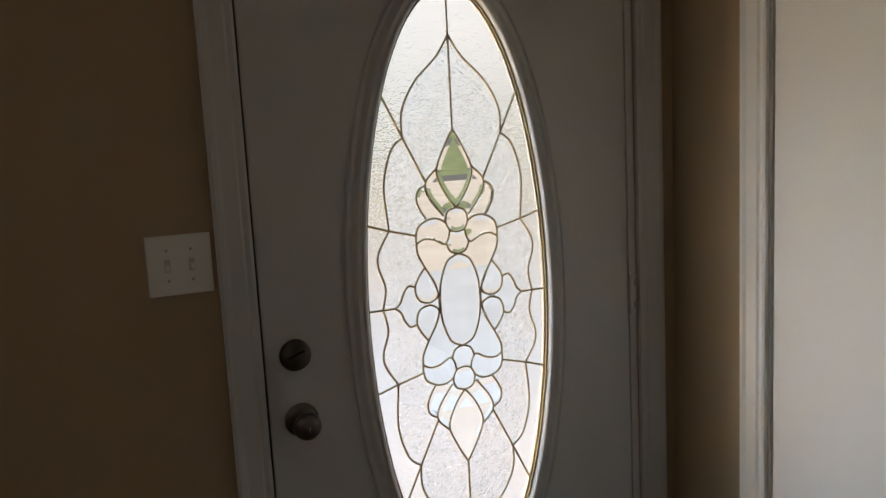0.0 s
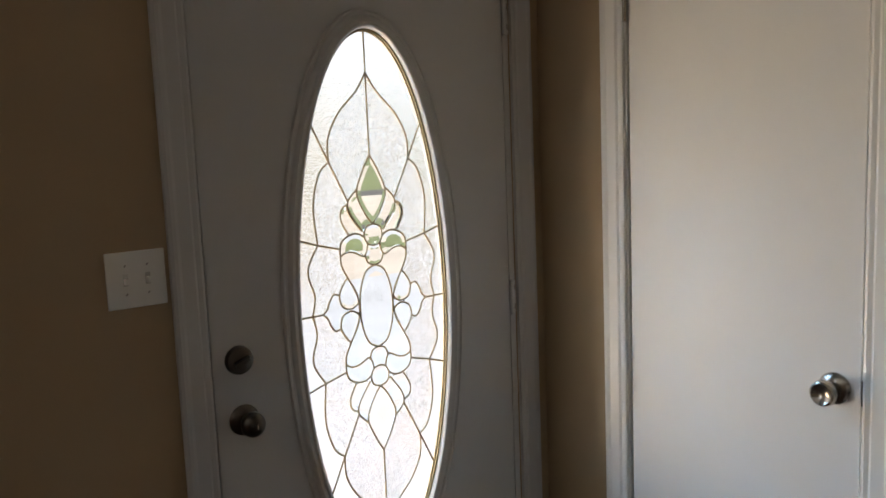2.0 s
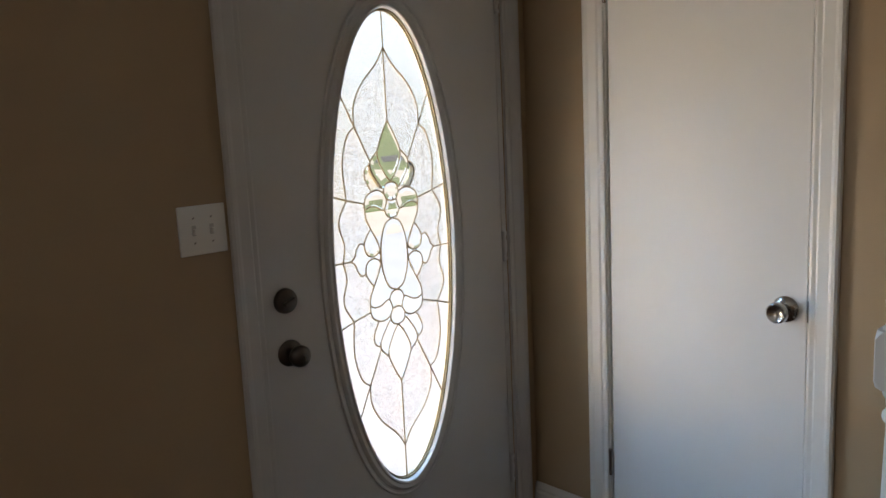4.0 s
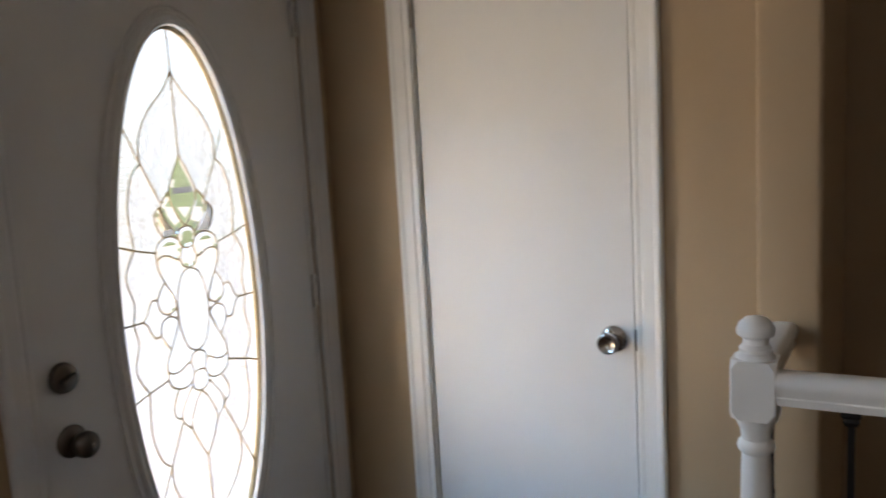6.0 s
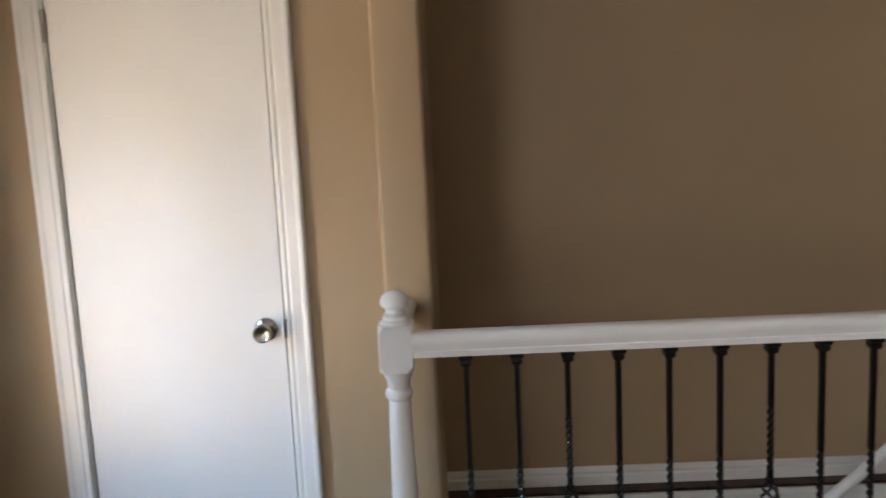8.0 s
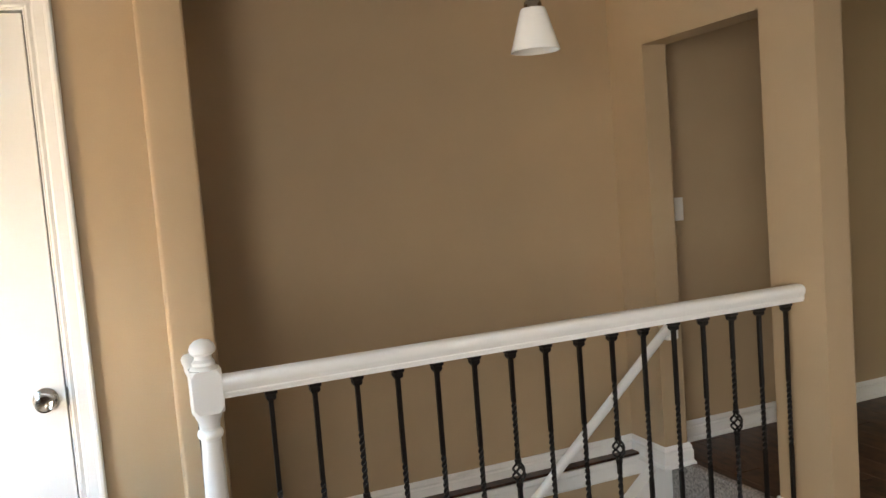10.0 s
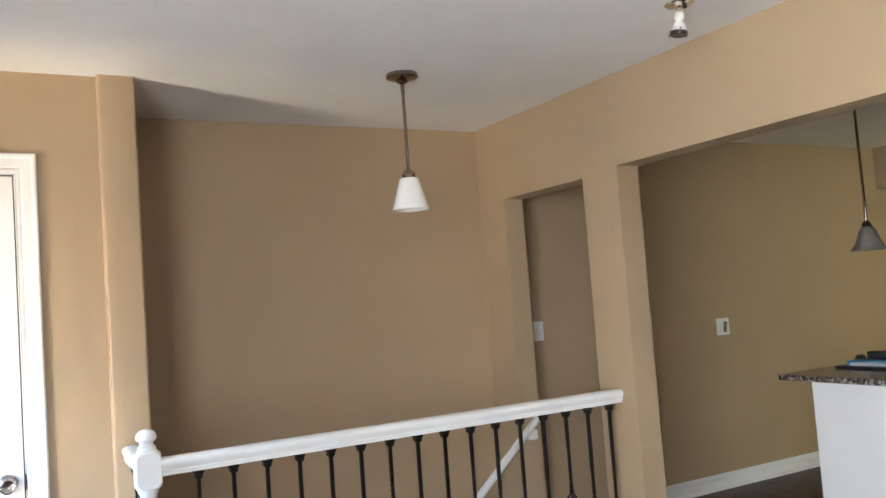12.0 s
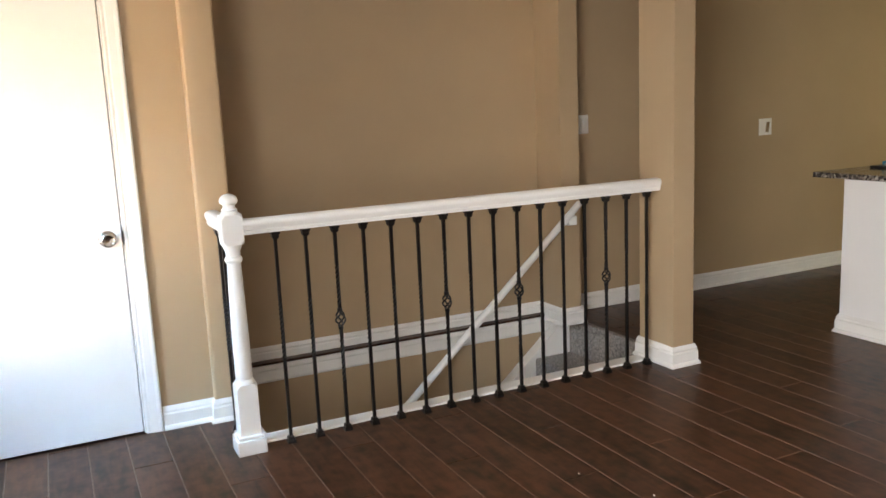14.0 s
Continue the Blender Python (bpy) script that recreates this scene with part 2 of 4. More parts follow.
def lathe(profile, n=32, m=None, bm=None):
    """Turn (radius, height) rows round z."""
    bm = bm or bmesh.new()
    rings = []
    for r, z in profile:
        ring = [bm.verts.new((r * math.cos(2 * math.pi * i / n), r * math.sin(2 * math.pi * i / n), z)) for i in range(n)]
        rings.append(ring)
    for a, b in zip(rings, rings[1:]):
        for i in range(n):
            bm.faces.new((a[i], a[(i + 1) % n], b[(i + 1) % n], b[i]))
    bm.faces.new(rings[0][::-1])
    bm.faces.new(rings[-1])
    if m:
        bmesh.ops.transform(bm, matrix=m, verts=[v for ring in rings for v in ring])
    return bm


def sweep(profile, path, side, closed=False, bm=None):
    """Carry a closed profile of (across, out) along a path in a plane, mitred; side: normal of that plane."""
    bm = bm or bmesh.new()
    path = [Vector(p) for p in path]
    side = Vector(side).normalized()
    rings, n = [], len(path)
    for i, p in enumerate(path):
        a = path[(i - 1) % n] if closed or i else None
        c = path[(i + 1) % n] if closed or i < n - 1 else None
        d0 = (p - a).normalized() if a is not None else None
        d1 = (c - p).normalized() if c is not None else None
        d0, d1 = d0 or d1, d1 or d0
        n0, n1 = side.cross(d0), side.cross(d1)
        across = (n0 + n1).normalized()
        across = across / max(0.3, across.dot(n0))
        rings.append([bm.verts.new(p + across * u + side * v) for u, v in profile])
    for a, b in zip(rings, rings[1:] + rings[:1] if closed else rings[1:]):
        for i in range(len(profile)):
            j = (i + 1) % len(profile)
            bm.faces.new((a[i], a[j], b[j], b[i]))
    if not closed:
        bm.faces.new(rings[0][::-1])
        bm.faces.new(rings[-1])
    return bm


def tube(path, r, n=8, closed=False, bm=None):
    """A round bar through the points."""
    bm = bm or bmesh.new()
    path = [Vector(p) for p in path]
    rings, k = [], len(path)
    up = Vector((0.02, 1, 0.03)).normalized()
    for i, p in enumerate(path):
        a = path[i - 1] if i or closed else p
        c = path[(i + 1) % k] if i < k - 1 or closed else p
        d = (c - a).normalized()
        x = d.cross(up).normalized()
        y = d.cross(x)
        rings.append([bm.verts.new(p + x * r * math.cos(2 * math.pi * j / n) + y * r * math.sin(2 * math.pi * j / n)) for j in range(n)])
    for a, b in zip(rings, rings[1:] + rings[:1] if closed else rings[1:]):
        for i in range(n):
            bm.faces.new((a[i], a[(i + 1) % n], b[(i + 1) % n], b[i]))
    if not closed:
        bm.faces.new(rings[0][::-1])
        bm.faces.new(rings[-1])
    return bm


def wall_with_holes(axis, face, back, u0, u1, z0, z1, holes):
    """A wall across x ('y' axis normal) or y ('x' normal) with rectangular openings cut through it."""
    bm = bmesh.new()
    us = sorted({u0, u1, *[h[0] for h in holes], *[h[1] for h in holes]})
    zs = sorted({z0, z1, *[h[2] for h in holes], *[h[3] for h in holes]})
    lo, hi = min(face, back), max(face, back)
    solid = lambda i, j: 0 <= i < len(us) - 1 and 0 <= j < len(zs) - 1 and not any(
        h[0] - 1e-6 <= us[i] and us[i + 1] <= h[1] + 1e-6 and h[2] - 1e-6 <= zs[j] and zs[j + 1] <= h[3] + 1e-6 for h in holes)
    at = lambda u, w, z: (u, w, z) if axis == "y" else (w, u, z)
    quad = lambda *c: bm.faces.new([bm.verts.new(at(*p)) for p in c])
    for i in range(len(us) - 1):
        for j in range(len(zs) - 1):
            if not solid(i, j):
                continue
            a, b, c, d = us[i], us[i + 1], zs[j], zs[j + 1]
            for w in (lo, hi):
                quad((a, w, c), (b, w, c), (b, w, d), (a, w, d))
            for di, dj, p, q in ((-1, 0, (a, c), (a, d)), (1, 0, (b, c), (b, d)), (0, -1, (a, c), (b, c)), (0, 1, (a, d), (b, d))):
                if not solid(i + di, j + dj):
                    quad((p[0], lo, p[1]), (q[0], lo, q[1]), (q[0], hi, q[1]), (p[0], hi, p[1]))
    bmesh.ops.remove_doubles(bm, verts=bm.verts[:], dist=1e-5)
    return bm


def bullnose(bm, pick, r):
    """Round the upright wall corners that pick names."""
    edges = [e for e in bm.edges if all(pick(v) for v in e.verts) and abs(e.verts[0].co.z - e.verts[1].co.z) > 0.2 and len(e.link_faces) == 2 and e.calc_face_angle(0) > 0.5]
    bmesh.ops.bevel(bm, geom=edges, offset=r, segments=4, affect="EDGES", profile=0.5)


def spline(pts, steps=8):
    """Smooth line through a few points of the plane."""
    p = [pts[0], *pts, pts[-1]]
    out = []
    for i in range(1, len(p) - 2):
        a, b, c, d = (Vector(q) for q in p[i - 1:i + 3])
        for k in range(steps):
            t = k / steps
            out.append(0.5 * ((2 * b) + (c - a) * t + (2 * a - 5 * b + 4 * c - d) * t * t + (3 * b - a - 3 * c + d) * t ** 3))
    return out + [Vector(pts[-1])]


CASING = [(0, 0), (0, 0.011), (0.006, 0.013), (0.016, 0.011), (0.022, 0.015), (0.050, 0.017), (0.058, 0.020), (0.066, 0.020), (0.072, 0.014), (0.072, 0)]
BASE = [(0, 0), (0.024, 0), (0.024, 0.008), (0.020, 0.017), (0.015, 0.021), (0.015, 0.068), (0.010, 0.075), (0.0115, 0.085), (0.006, 0.097), (0.003, 0.104), (0, 0.104)]


def baseboard(points, label="white painted moulded baseboard along the tan wall"):
    """A moulded board on the floor; the wall is on the path's right."""
    ob = setting("baseboard", sweep(BASE, points, (0, 0, 1)), M_WHITE, label, "baseboard")
    return ob


# ---- large structure ----
DOOR_Z = 2.035
setting("wall_front", wall_with_holes("y", 0, 0.14, WEST_X - 0.12, 2.2, -0.25, CEIL, [(-0.462, 0.480, -0.25, 2.045), (WIN_X0, WIN_X1, WIN_Z0, WIN_Z1)]),
        M_WALL, "tan painted front wall with the entry door", "wall")
setting("wall_closet", wall_with_holes("x", CLOSET_X, CLOSET_X + 0.11, -1.39, 0, -0.02, CEIL, [(-0.950, -0.318, -0.02, 2.02)]),
        M_WALL, "tan painted wall round the closet door", "wall")
bm = box((0.558, -1.39, -0.02), (CLOSET_X, -1.248, CEIL))
bullnose(bm, lambda v: abs(v.co.x - 0.558) < 1e-4, 0.013)
setting("wall_pilaster", bm, M_WALL, "tan painted shallow pilaster at the wall's end", "pilaster", True)
setting("wall_stair_end", box((CLOSET_X + 0.11, -1.39, -2.7), (BACK_X, -1.28, CEIL)), M_WALL, "tan painted end wall of the stairwell", "wall")
setting("wall_back", box((BACK_X, SOUTH_Y, -2.7), (BACK_X + 0.12, -0.0, CEIL)), M_WALL, "tan painted long wall behind the stairs", "wall")
DW = (0.301, 1.0, -0.002, 1.957)
KO = (-5.4, 0.038, -0.002, 1.976)
bm = wall_with_holes("y", CROSS_Y, CROSS_B, WEST_X, BACK_X, -0.002, CEIL, [DW, KO])
bullnose(bm, lambda v: min(abs(v.co.x - KO[1]), abs(v.co.x - DW[0]), abs(v.co.x - DW[1])) < 1e-4 and v.co.z < 1.98, 0.012)
setting("wall_cross", bm, M_WALL, "tan painted wall with a doorway and a wide kitchen opening", "wall")
setting("wall_west", box((WEST_X - 0.12, SOUTH_Y, -0.25), (WEST_X, 0, CEIL)), M_WALL, "plain tan painted side wall", "wall")
setting("wall_south", box((WEST_X - 0.12, SOUTH_Y - 0.12, -0.25), (BACK_X + 0.12, SOUTH_Y, CEIL)), M_WALL, "plain tan painted kitchen end wall", "wall")
# added partition out of view, its opening only carries the kitchen lamp
setting("wall_kitchen", wall_with_holes("x", -2.9, -3.02, SOUTH_Y, -5.4, -0.02, CEIL, [(-7.7, -6.3, 0.95, 2.05)]), M_WALL, "unseen tan partition added to hold the kitchen lamp", "wall")
setting("ceiling", box((WEST_X - 0.4, SOUTH_Y - 0.4, CEIL), (2.4, 0.5, CEIL + 0.2)), M_CEIL, "off-white textured painted ceiling", "ceiling")
setting("kitchen_soffit", box((0.62, SOUTH_Y, 2.06), (BACK_X, -7.2, CEIL), 0.003), M_WALL, "tan boxed soffit under the kitchen ceiling", "soffit")

# lower part of the stairwell
bm = box((LOW_X, CROSS_B, -2.7), (BACK_X, -1.39, 0.020))
setting("wall_stair_lower", bm, M_WALL, "tan painted lower stair wall under a ledge", "wall")
setting("wall_stair_side", box((0.05, -3.6, -2.7), (0.2, -1.2, -0.16)), M_WALL, "tan painted lower side wall of the stairwell", "wall")
setting("wall_stair_front", box((0.2, -1.39, -2.7), (CLOSET_X + 0.11, -1.25, -0.16)), M_WALL, "tan painted lower end wall of the stairwell", "wall")
setting("stairwell_floor", box((0.05, -3.7, -2.85), (BACK_X, -1.2, -2.7)), M_CARPET, "grey carpet at the foot of the stairs", "floor")
setting("ledge", box((LOW_X - 0.012, CROSS_Y, 0.020), (BACK_X, -1.39, 0.032), 0.002), M_PLANK, "narrow dark wood ledge above the stair wall", "ledge")
bm = sweep([(0, 0), (0.010, 0), (0.014, 0.012), (0.012, 0.062), (0.018, 0.071), (0.018, 0.094), (0, 0.094)], [(LOW_X, -1.39, -0.076), (LOW_X, CROSS_Y - 0.13, -0.076)][::-1], (0, 0, 1))
setting("ledge_trim", bm, M_WHITE, "white painted trim under the stair ledge", "trim")

# sub-floor round the stair opening
bm = box((WEST_X, CROSS_B, -0.16), (0.2, 0.0, -0.012))
box((0.2, -1.345, -0.16), (BACK_X, 0.0, -0.012), bm=bm)
box((WEST_X, SOUTH_Y, -0.16), (BACK_X, CROSS_B, -0.012), bm=bm)
floor = setting("floor", bm, M_PLANK, "dark brown laminate plank floor, bevelled seams lightened as glints", "floor")
bm = box((0.205, CROSS_Y, -0.02), (0.29, -1.345, 0.008), 0.004)
setting("stair_nosing", bm, M_WHITE, "white painted nosing board along the stair opening", "trim")
bm = box((0.29, -1.405, -0.02), (0.558, -1.345, 0.008), 0.004)
setting("stair_nosing", bm, M_WHITE, "white painted nosing board along the stair opening", "trim")

# baseboards (the wall lies to the right of each path)
baseboard([(0.558, -1.345, 0), (0.558, -1.248, 0), (CLOSET_X, -1.248, 0), (CLOSET_X, -1.027, 0)])
baseboard([(CLOSET_X, -0.243, 0), (CLOSET_X, 0, 0)])
baseboard([(-0.534, 0, 0), (WEST_X, 0, 0)])
baseboard([(BACK_X, SOUTH_Y, 0), (BACK_X, CROSS_B, 0), (1.0, CROSS_B, 0), (1.0, CROSS_Y, 0), (BACK_X, CROSS_Y, 0), (BACK_X, -1.39, 0)])
setting("baseboard", sweep(BASE, [(0.038, CROSS_B, 0), (0.038, CROSS_Y, 0), (0.301, CROSS_Y, 0), (0.301, CROSS_B, 0)], (0, 0, 1), True), M_WHITE, "white moulded baseboard round the wall's end", "baseboard")

# ---- window of the living room (beside the entry door) ----
win = thing("window_1", "white framed living room window in the front wall", "window", kind="structure")
part("window_frame", sweep([(-0.05, -0.09), (-0.05, -0.04), (0.0, -0.04), (0.0, -0.09)], [(WIN_X0, 0, WIN_Z0), (WIN_X0, 0, WIN_Z1), (WIN_X1, 0, WIN_Z1), (WIN_X1, 0, WIN_Z0)], (0, -1, 0), True), M_WHITE, win)
part("window_sill", box((WIN_X0 - 0.06, -0.05, WIN_Z0 - 0.03), (WIN_X1 + 0.06, 0.13, WIN_Z0), 0.004), M_WHITE, win)
pane = part("pane", box((WIN_X0 + 0.02, 0.06, WIN_Z0 + 0.02), (WIN_X1 - 0.02, 0.066, WIN_Z1 - 0.02)), M_CLEAR, win)
pane.visible_shadow = False

# ---- entry door with its oval leaded light ----
OA, OB, OZ = 0.228, 0.70, 1.022
door = thing("door_1", "closed off-white entry door with an oval leaded glass light", "door", kind="structure")


def ellipse(grow=0.0, n=96, y=0.0):
    return [Vector((-(OA + grow) * math.cos(2 * math.pi * i / n), y, OZ + (OB + grow) * math.sin(2 * math.pi * i / n))) for i in range(n)]


def slab_with_oval(x0, x1, z0, z1, y0, y1):
    bm = bmesh.new()
    inner, outer = ellipse(0.03, 96), []
    for p in inner:
        d = Vector((p.x, p.z - OZ))
        k = min((x1 if d.x > 0 else -x0) / abs(d.x) if abs(d.x) > 1e-6 else 9e9, ((z1 - OZ) if d.y > 0 else (OZ - z0)) / abs(d.y) if abs(d.y) > 1e-6 else 9e9)
        outer.append(Vector((d.x * k, 0, OZ + d.y * k)))
    for cx in (x0, x1):          # square the corners
        for cz in (z0, z1):
            i = min(range(96), key=lambda q: (outer[q] - Vector((cx, 0, cz))).length)
            outer[i] = Vector((cx, 0, cz))
    rows = []
    for y, ring in ((y1, inner), (y0, inner), (y0, outer), (y1, outer)):
        rows.append([bm.verts.new((p.x, y, p.z)) for p in ring])
    for a, b in zip(rows, rows[1:] + rows[:1]):
        for i in range(96):
            bm.faces.new((a[i], a[(i + 1) % 96], b[(i + 1) % 96], b[i]))
    return bm


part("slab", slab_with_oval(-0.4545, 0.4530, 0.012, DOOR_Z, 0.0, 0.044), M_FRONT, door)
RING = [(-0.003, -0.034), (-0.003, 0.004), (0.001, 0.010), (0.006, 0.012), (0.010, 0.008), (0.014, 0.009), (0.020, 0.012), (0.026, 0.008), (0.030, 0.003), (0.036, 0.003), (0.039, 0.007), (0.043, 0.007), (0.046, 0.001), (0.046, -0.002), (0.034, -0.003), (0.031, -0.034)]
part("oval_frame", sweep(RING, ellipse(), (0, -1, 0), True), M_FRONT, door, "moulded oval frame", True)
part("spacer", sweep([(-0.007, -0.011), (-0.007, -0.003), (-0.0032, -0.003), (-0.0032, -0.011)], ellipse(), (0, -1, 0), True), M_STRIP, door, "thin brass-coloured oval strip")
leaded = part("leaded_glass", sweep([(-0.010, -0.016), (-0.010, -0.0105), (-0.0035, -0.0105), (-0.0035, -0.016)], ellipse(), (0, -1, 0), True), M_CAME, door, "oval light of textured and bevelled glass")


def on_oval(v):
    return (OA - 0.004) * math.sqrt(1 - (v / (OB - 0.004)) ** 2)


def arc(v0, v1, n=14):
    a0, a1 = math.asin(v0 / (OB - 0.004)), math.asin(v1 / (OB - 0.004))
    return [Vector(((OA - 0.004) * math.cos(a0 + (a1 - a0) * i / n), (OB - 0.004) * math.sin(a0 + (a1 - a0) * i / n))) for i in range(n + 1)]


# one quarter of the symmetrical pattern: across, up
TOP, NT, DT, LN, ARM = (0, 0.696), (0, 0.591), (0, 0.387), (0.119, 0.373), (0.070, 0.273)
E1, E2, E3 = (on_oval(0.470), 0.470), (on_oval(0.190), 0.190), (OA - 0.004, 0)
AB, IN2, WV, FL = (0.162, 0.173), (0.100, 0.157), (0.187, 0), (0.158, 0)
leaf = spline([NT, (0.030, 0.545), (0.085, 0.490), (0.117, 0.430), LN])
arch = spline([LN, (0.148, 0.345), (0.168, 0.270), AB])
wave = spline([AB, (0.188, 0.130), (0.192, 0.098), (0.178, 0.048), WV])
dia = spline([DT, (0.024, 0.345), (0.043, 0.293), (0.024, 0.243), (0, 0.212)])
pet = spline([(0.042, 0.303), ARM, (0.064, 0.240), (0.031, 0.195)])
pet2 = spline([(0.070, 0.267), (0.087, 0.258), (0.094, 0.241), (0.090, 0.220), (0.074, 0.192)])
bud = spline([(0, 0.212), (0.020, 0.205), (0.027, 0.184), (0.018, 0.163), (0, 0.157)])
lobe_a = spline([(0.027, 0.180), (0.045, 0.190), (0.068, 0.190), (0.092, 0.177), (0.100, 0.157), (0.100, 0.138)])
lobe_b = spline([(0.100, 0.138), (0.082, 0.147), (0.058, 0.144), (0.034, 0.132), (0.023, 0.142), (0.018, 0.163)])
cup = spline([(0.028, 0.134), (0.019, 0.114), (0, 0.107)])
hour = spline([(0.100, 0.138), (0.098, 0.115), (0.083, 0.084), (0.061, 0.045), (0.053, 0.015), (0.0515, 0)])
mid = spline([(0, 0.107), (0.028, 0.092), (0.046, 0.046), (0.050, 0)])
drop = spline([(0.083, 0.084), (0.101, 0.060), (0.109, 0.038), (0.101, 0.012), (0.078, 0.003), (0.060, 0.010), (0.0535, 0.020)])
wing = spline([(0.109, 0.042), (0.125, 0.046), (0.138, 0.030), (0.145, 0.012), FL])
lines = [leaf, arch, wave, dia, pet, pet2, bud, lobe_a, lobe_b, cup, hour, mid, drop, wing,
         [E1, LN], [LN, ARM], [E2, AB], [AB, IN2]]
axis_lines = [[TOP, NT], [NT, DT]]
side_lines = [[E3, WV], [WV, FL]]
V2 = lambda pts: [Vector(p) for p in pts]
flip = lambda pts: [Vector((-p[0], p[1])) for p in pts]
sink = lambda pts: [Vector((p[0], -p[1])) for p in pts]
down = lambda pts: list(pts)[::-1]
panes = [  # outline, glass
    (V2([TOP]) + down(arc(0.470, 0.69)) + V2([LN]) + down(leaf), M_HAMMER),
    (down(arc(0.190, 0.470)) + V2([AB]) + down(arch), M_HAMMER),
    (down(arc(0.0, 0.190)) + V2([WV]) + down(wave), M_HAMMER),
    (leaf + down(pet[:9]) + down(dia[:14]), M_CHIP),
    (arch + V2([IN2]) + down(lobe_a[16:34]) + down(pet2) + V2([ARM]), M_CHIP),
    (wave + V2([FL]) + down(wing) + down(drop[:17]) + down(hour[:17]) + V2([IN2]), M_CHIP),
    (pet + V2([(0.022, 0.204)]) + down(dia[14:]), M_CLEAR),
    (pet2 + down(pet[9:]), M_CLEAR),
    (lobe_a + lobe_b, M_CLEAR),
    (hour + down(mid) + down(cup) + down(lobe_b[:26]), M_CLEAR),
    (drop, M_CLEAR)]
whole = [  # outlines over the middle line
    dia + down(flip(dia))[1:-1], bud + down(flip(bud))[1:-1],
    V2([(0, 0.157)]) + down(lobe_b[26:]) + cup + down(flip(cup)) + flip(lobe_b[26:])]
QUARTERS = [(1, 1), (-1, 1), (1, -1), (-1, -1)]


def glass_pane(outline, mat, sx, sz, bevelled=False):
    pts = []
    for p in outline:
        if not pts or (p - pts[-1]).length > 2e-4:
            pts.append(p)
    bm = bmesh.new()
    front = bm.faces.new([bm.verts.new((sx * p.x, 0.0105, OZ + sz * p.y)) for p in pts])
    if bevelled:
        r = 2 * front.calc_area() / front.calc_perimeter()
        k = 1 - min(0.36, 0.0105 / r)
        c = sum((Vector(p) for p in pts), Vector((0, 0))) / len(pts)
        inner = [bm.verts.new((sx * (c.x + (p.x - c.x) * k), 0.0086, OZ + sz * (c.y + (p.y - c.y) * k))) for p in pts]
        outer = front.verts[:]
        bm.faces.remove(front)
        bm.faces.new(inner)
        for i in range(len(pts)):
            bm.faces.new((outer[i], outer[(i + 1) % len(pts)], inner[(i + 1) % len(pts)], inner[i]))
    back = [bm.verts.new((sx * p.x, 0.0155, OZ + sz * p.y)) for p in pts]
    bm.faces.new(back)
    bm.verts.ensure_lookup_table()
    for i in range(len(pts)):
        j = (i + 1) % len(pts)
        bm.faces.new((bm.verts[i], bm.verts[j], back[j], back[i]))
    ob = part("pane", bm, mat, leaded)
    ob.visible_shadow = False
    return ob


def came(points, sx, sz):
    part("came", tube([(sx * p[0], 0.0125, OZ + sz * p[1]) for p in points], 0.0027, 6), M_CAME, leaded, "", True)


for sx, sz in QUARTERS:
    for n, (outline, mat) in enumerate(panes):
        glass_pane(outline, mat, sx, sz, n in (6, 7, 8, 10))
    for ln in lines:
        came(ln, sx, sz)
for sz in (1, -1):
    for outline in whole:
        glass_pane(outline, M_CLEAR, 1, sz, True)
    for ln in axis_lines:
        came(ln, 1, sz)
for sx in (1, -1):
    for ln in side_lines:
        came(ln, sx, 1)
    glass_pane(wing + down(sink(wing))[1:] + sink(drop[17:30]) + down(drop[17:30]), M_CLEAR, sx, 1)
o = mid + down(sink(mid))[1:]
glass_pane(o + flip(down(o))[1:-1], M_CLEAR, 1, 1, True)


def knob(parent, place, facing, mat, dished):
    """Round knob on a rose; facing: 'front' door or 'closet' door."""
    m = Matrix.Translation(place) @ (pose(0, 0, 0, 90, 0, 0) if facing == "front" else pose(0, 0, 0, 0, -90, 0))
    rose = part("rose", lathe([(0.036, 0.0), (0.036, 0.004), (0.032, 0.009), (0.020, 0.013), (0.014, 0.015)], 32, m), mat, parent, "", True)
    if dished:
        prof = [(0.012, 0.012), (0.013, 0.026), (0.024, 0.038), (0.029, 0.050), (0.027, 0.060), (0.023, 0.063), (0.012, 0.056), (0.002, 0.055)]
    else:
        prof = [(0.013, 0.012), (0.013, 0.024), (0.024, 0.034), (0.0295, 0.046), (0.028, 0.058), (0.021, 0.067), (0.010, 0.071), (0.001, 0.071)]
    k = part("knob", lathe(prof, 32, m), mat, parent, "", True)
    if not dished:
        part("key_button", box((-0.002, -0.006, 0.070), (0.002, 0.006, 0.0745), 0.001), M_NICKEL, k).matrix_basis = m
    return k


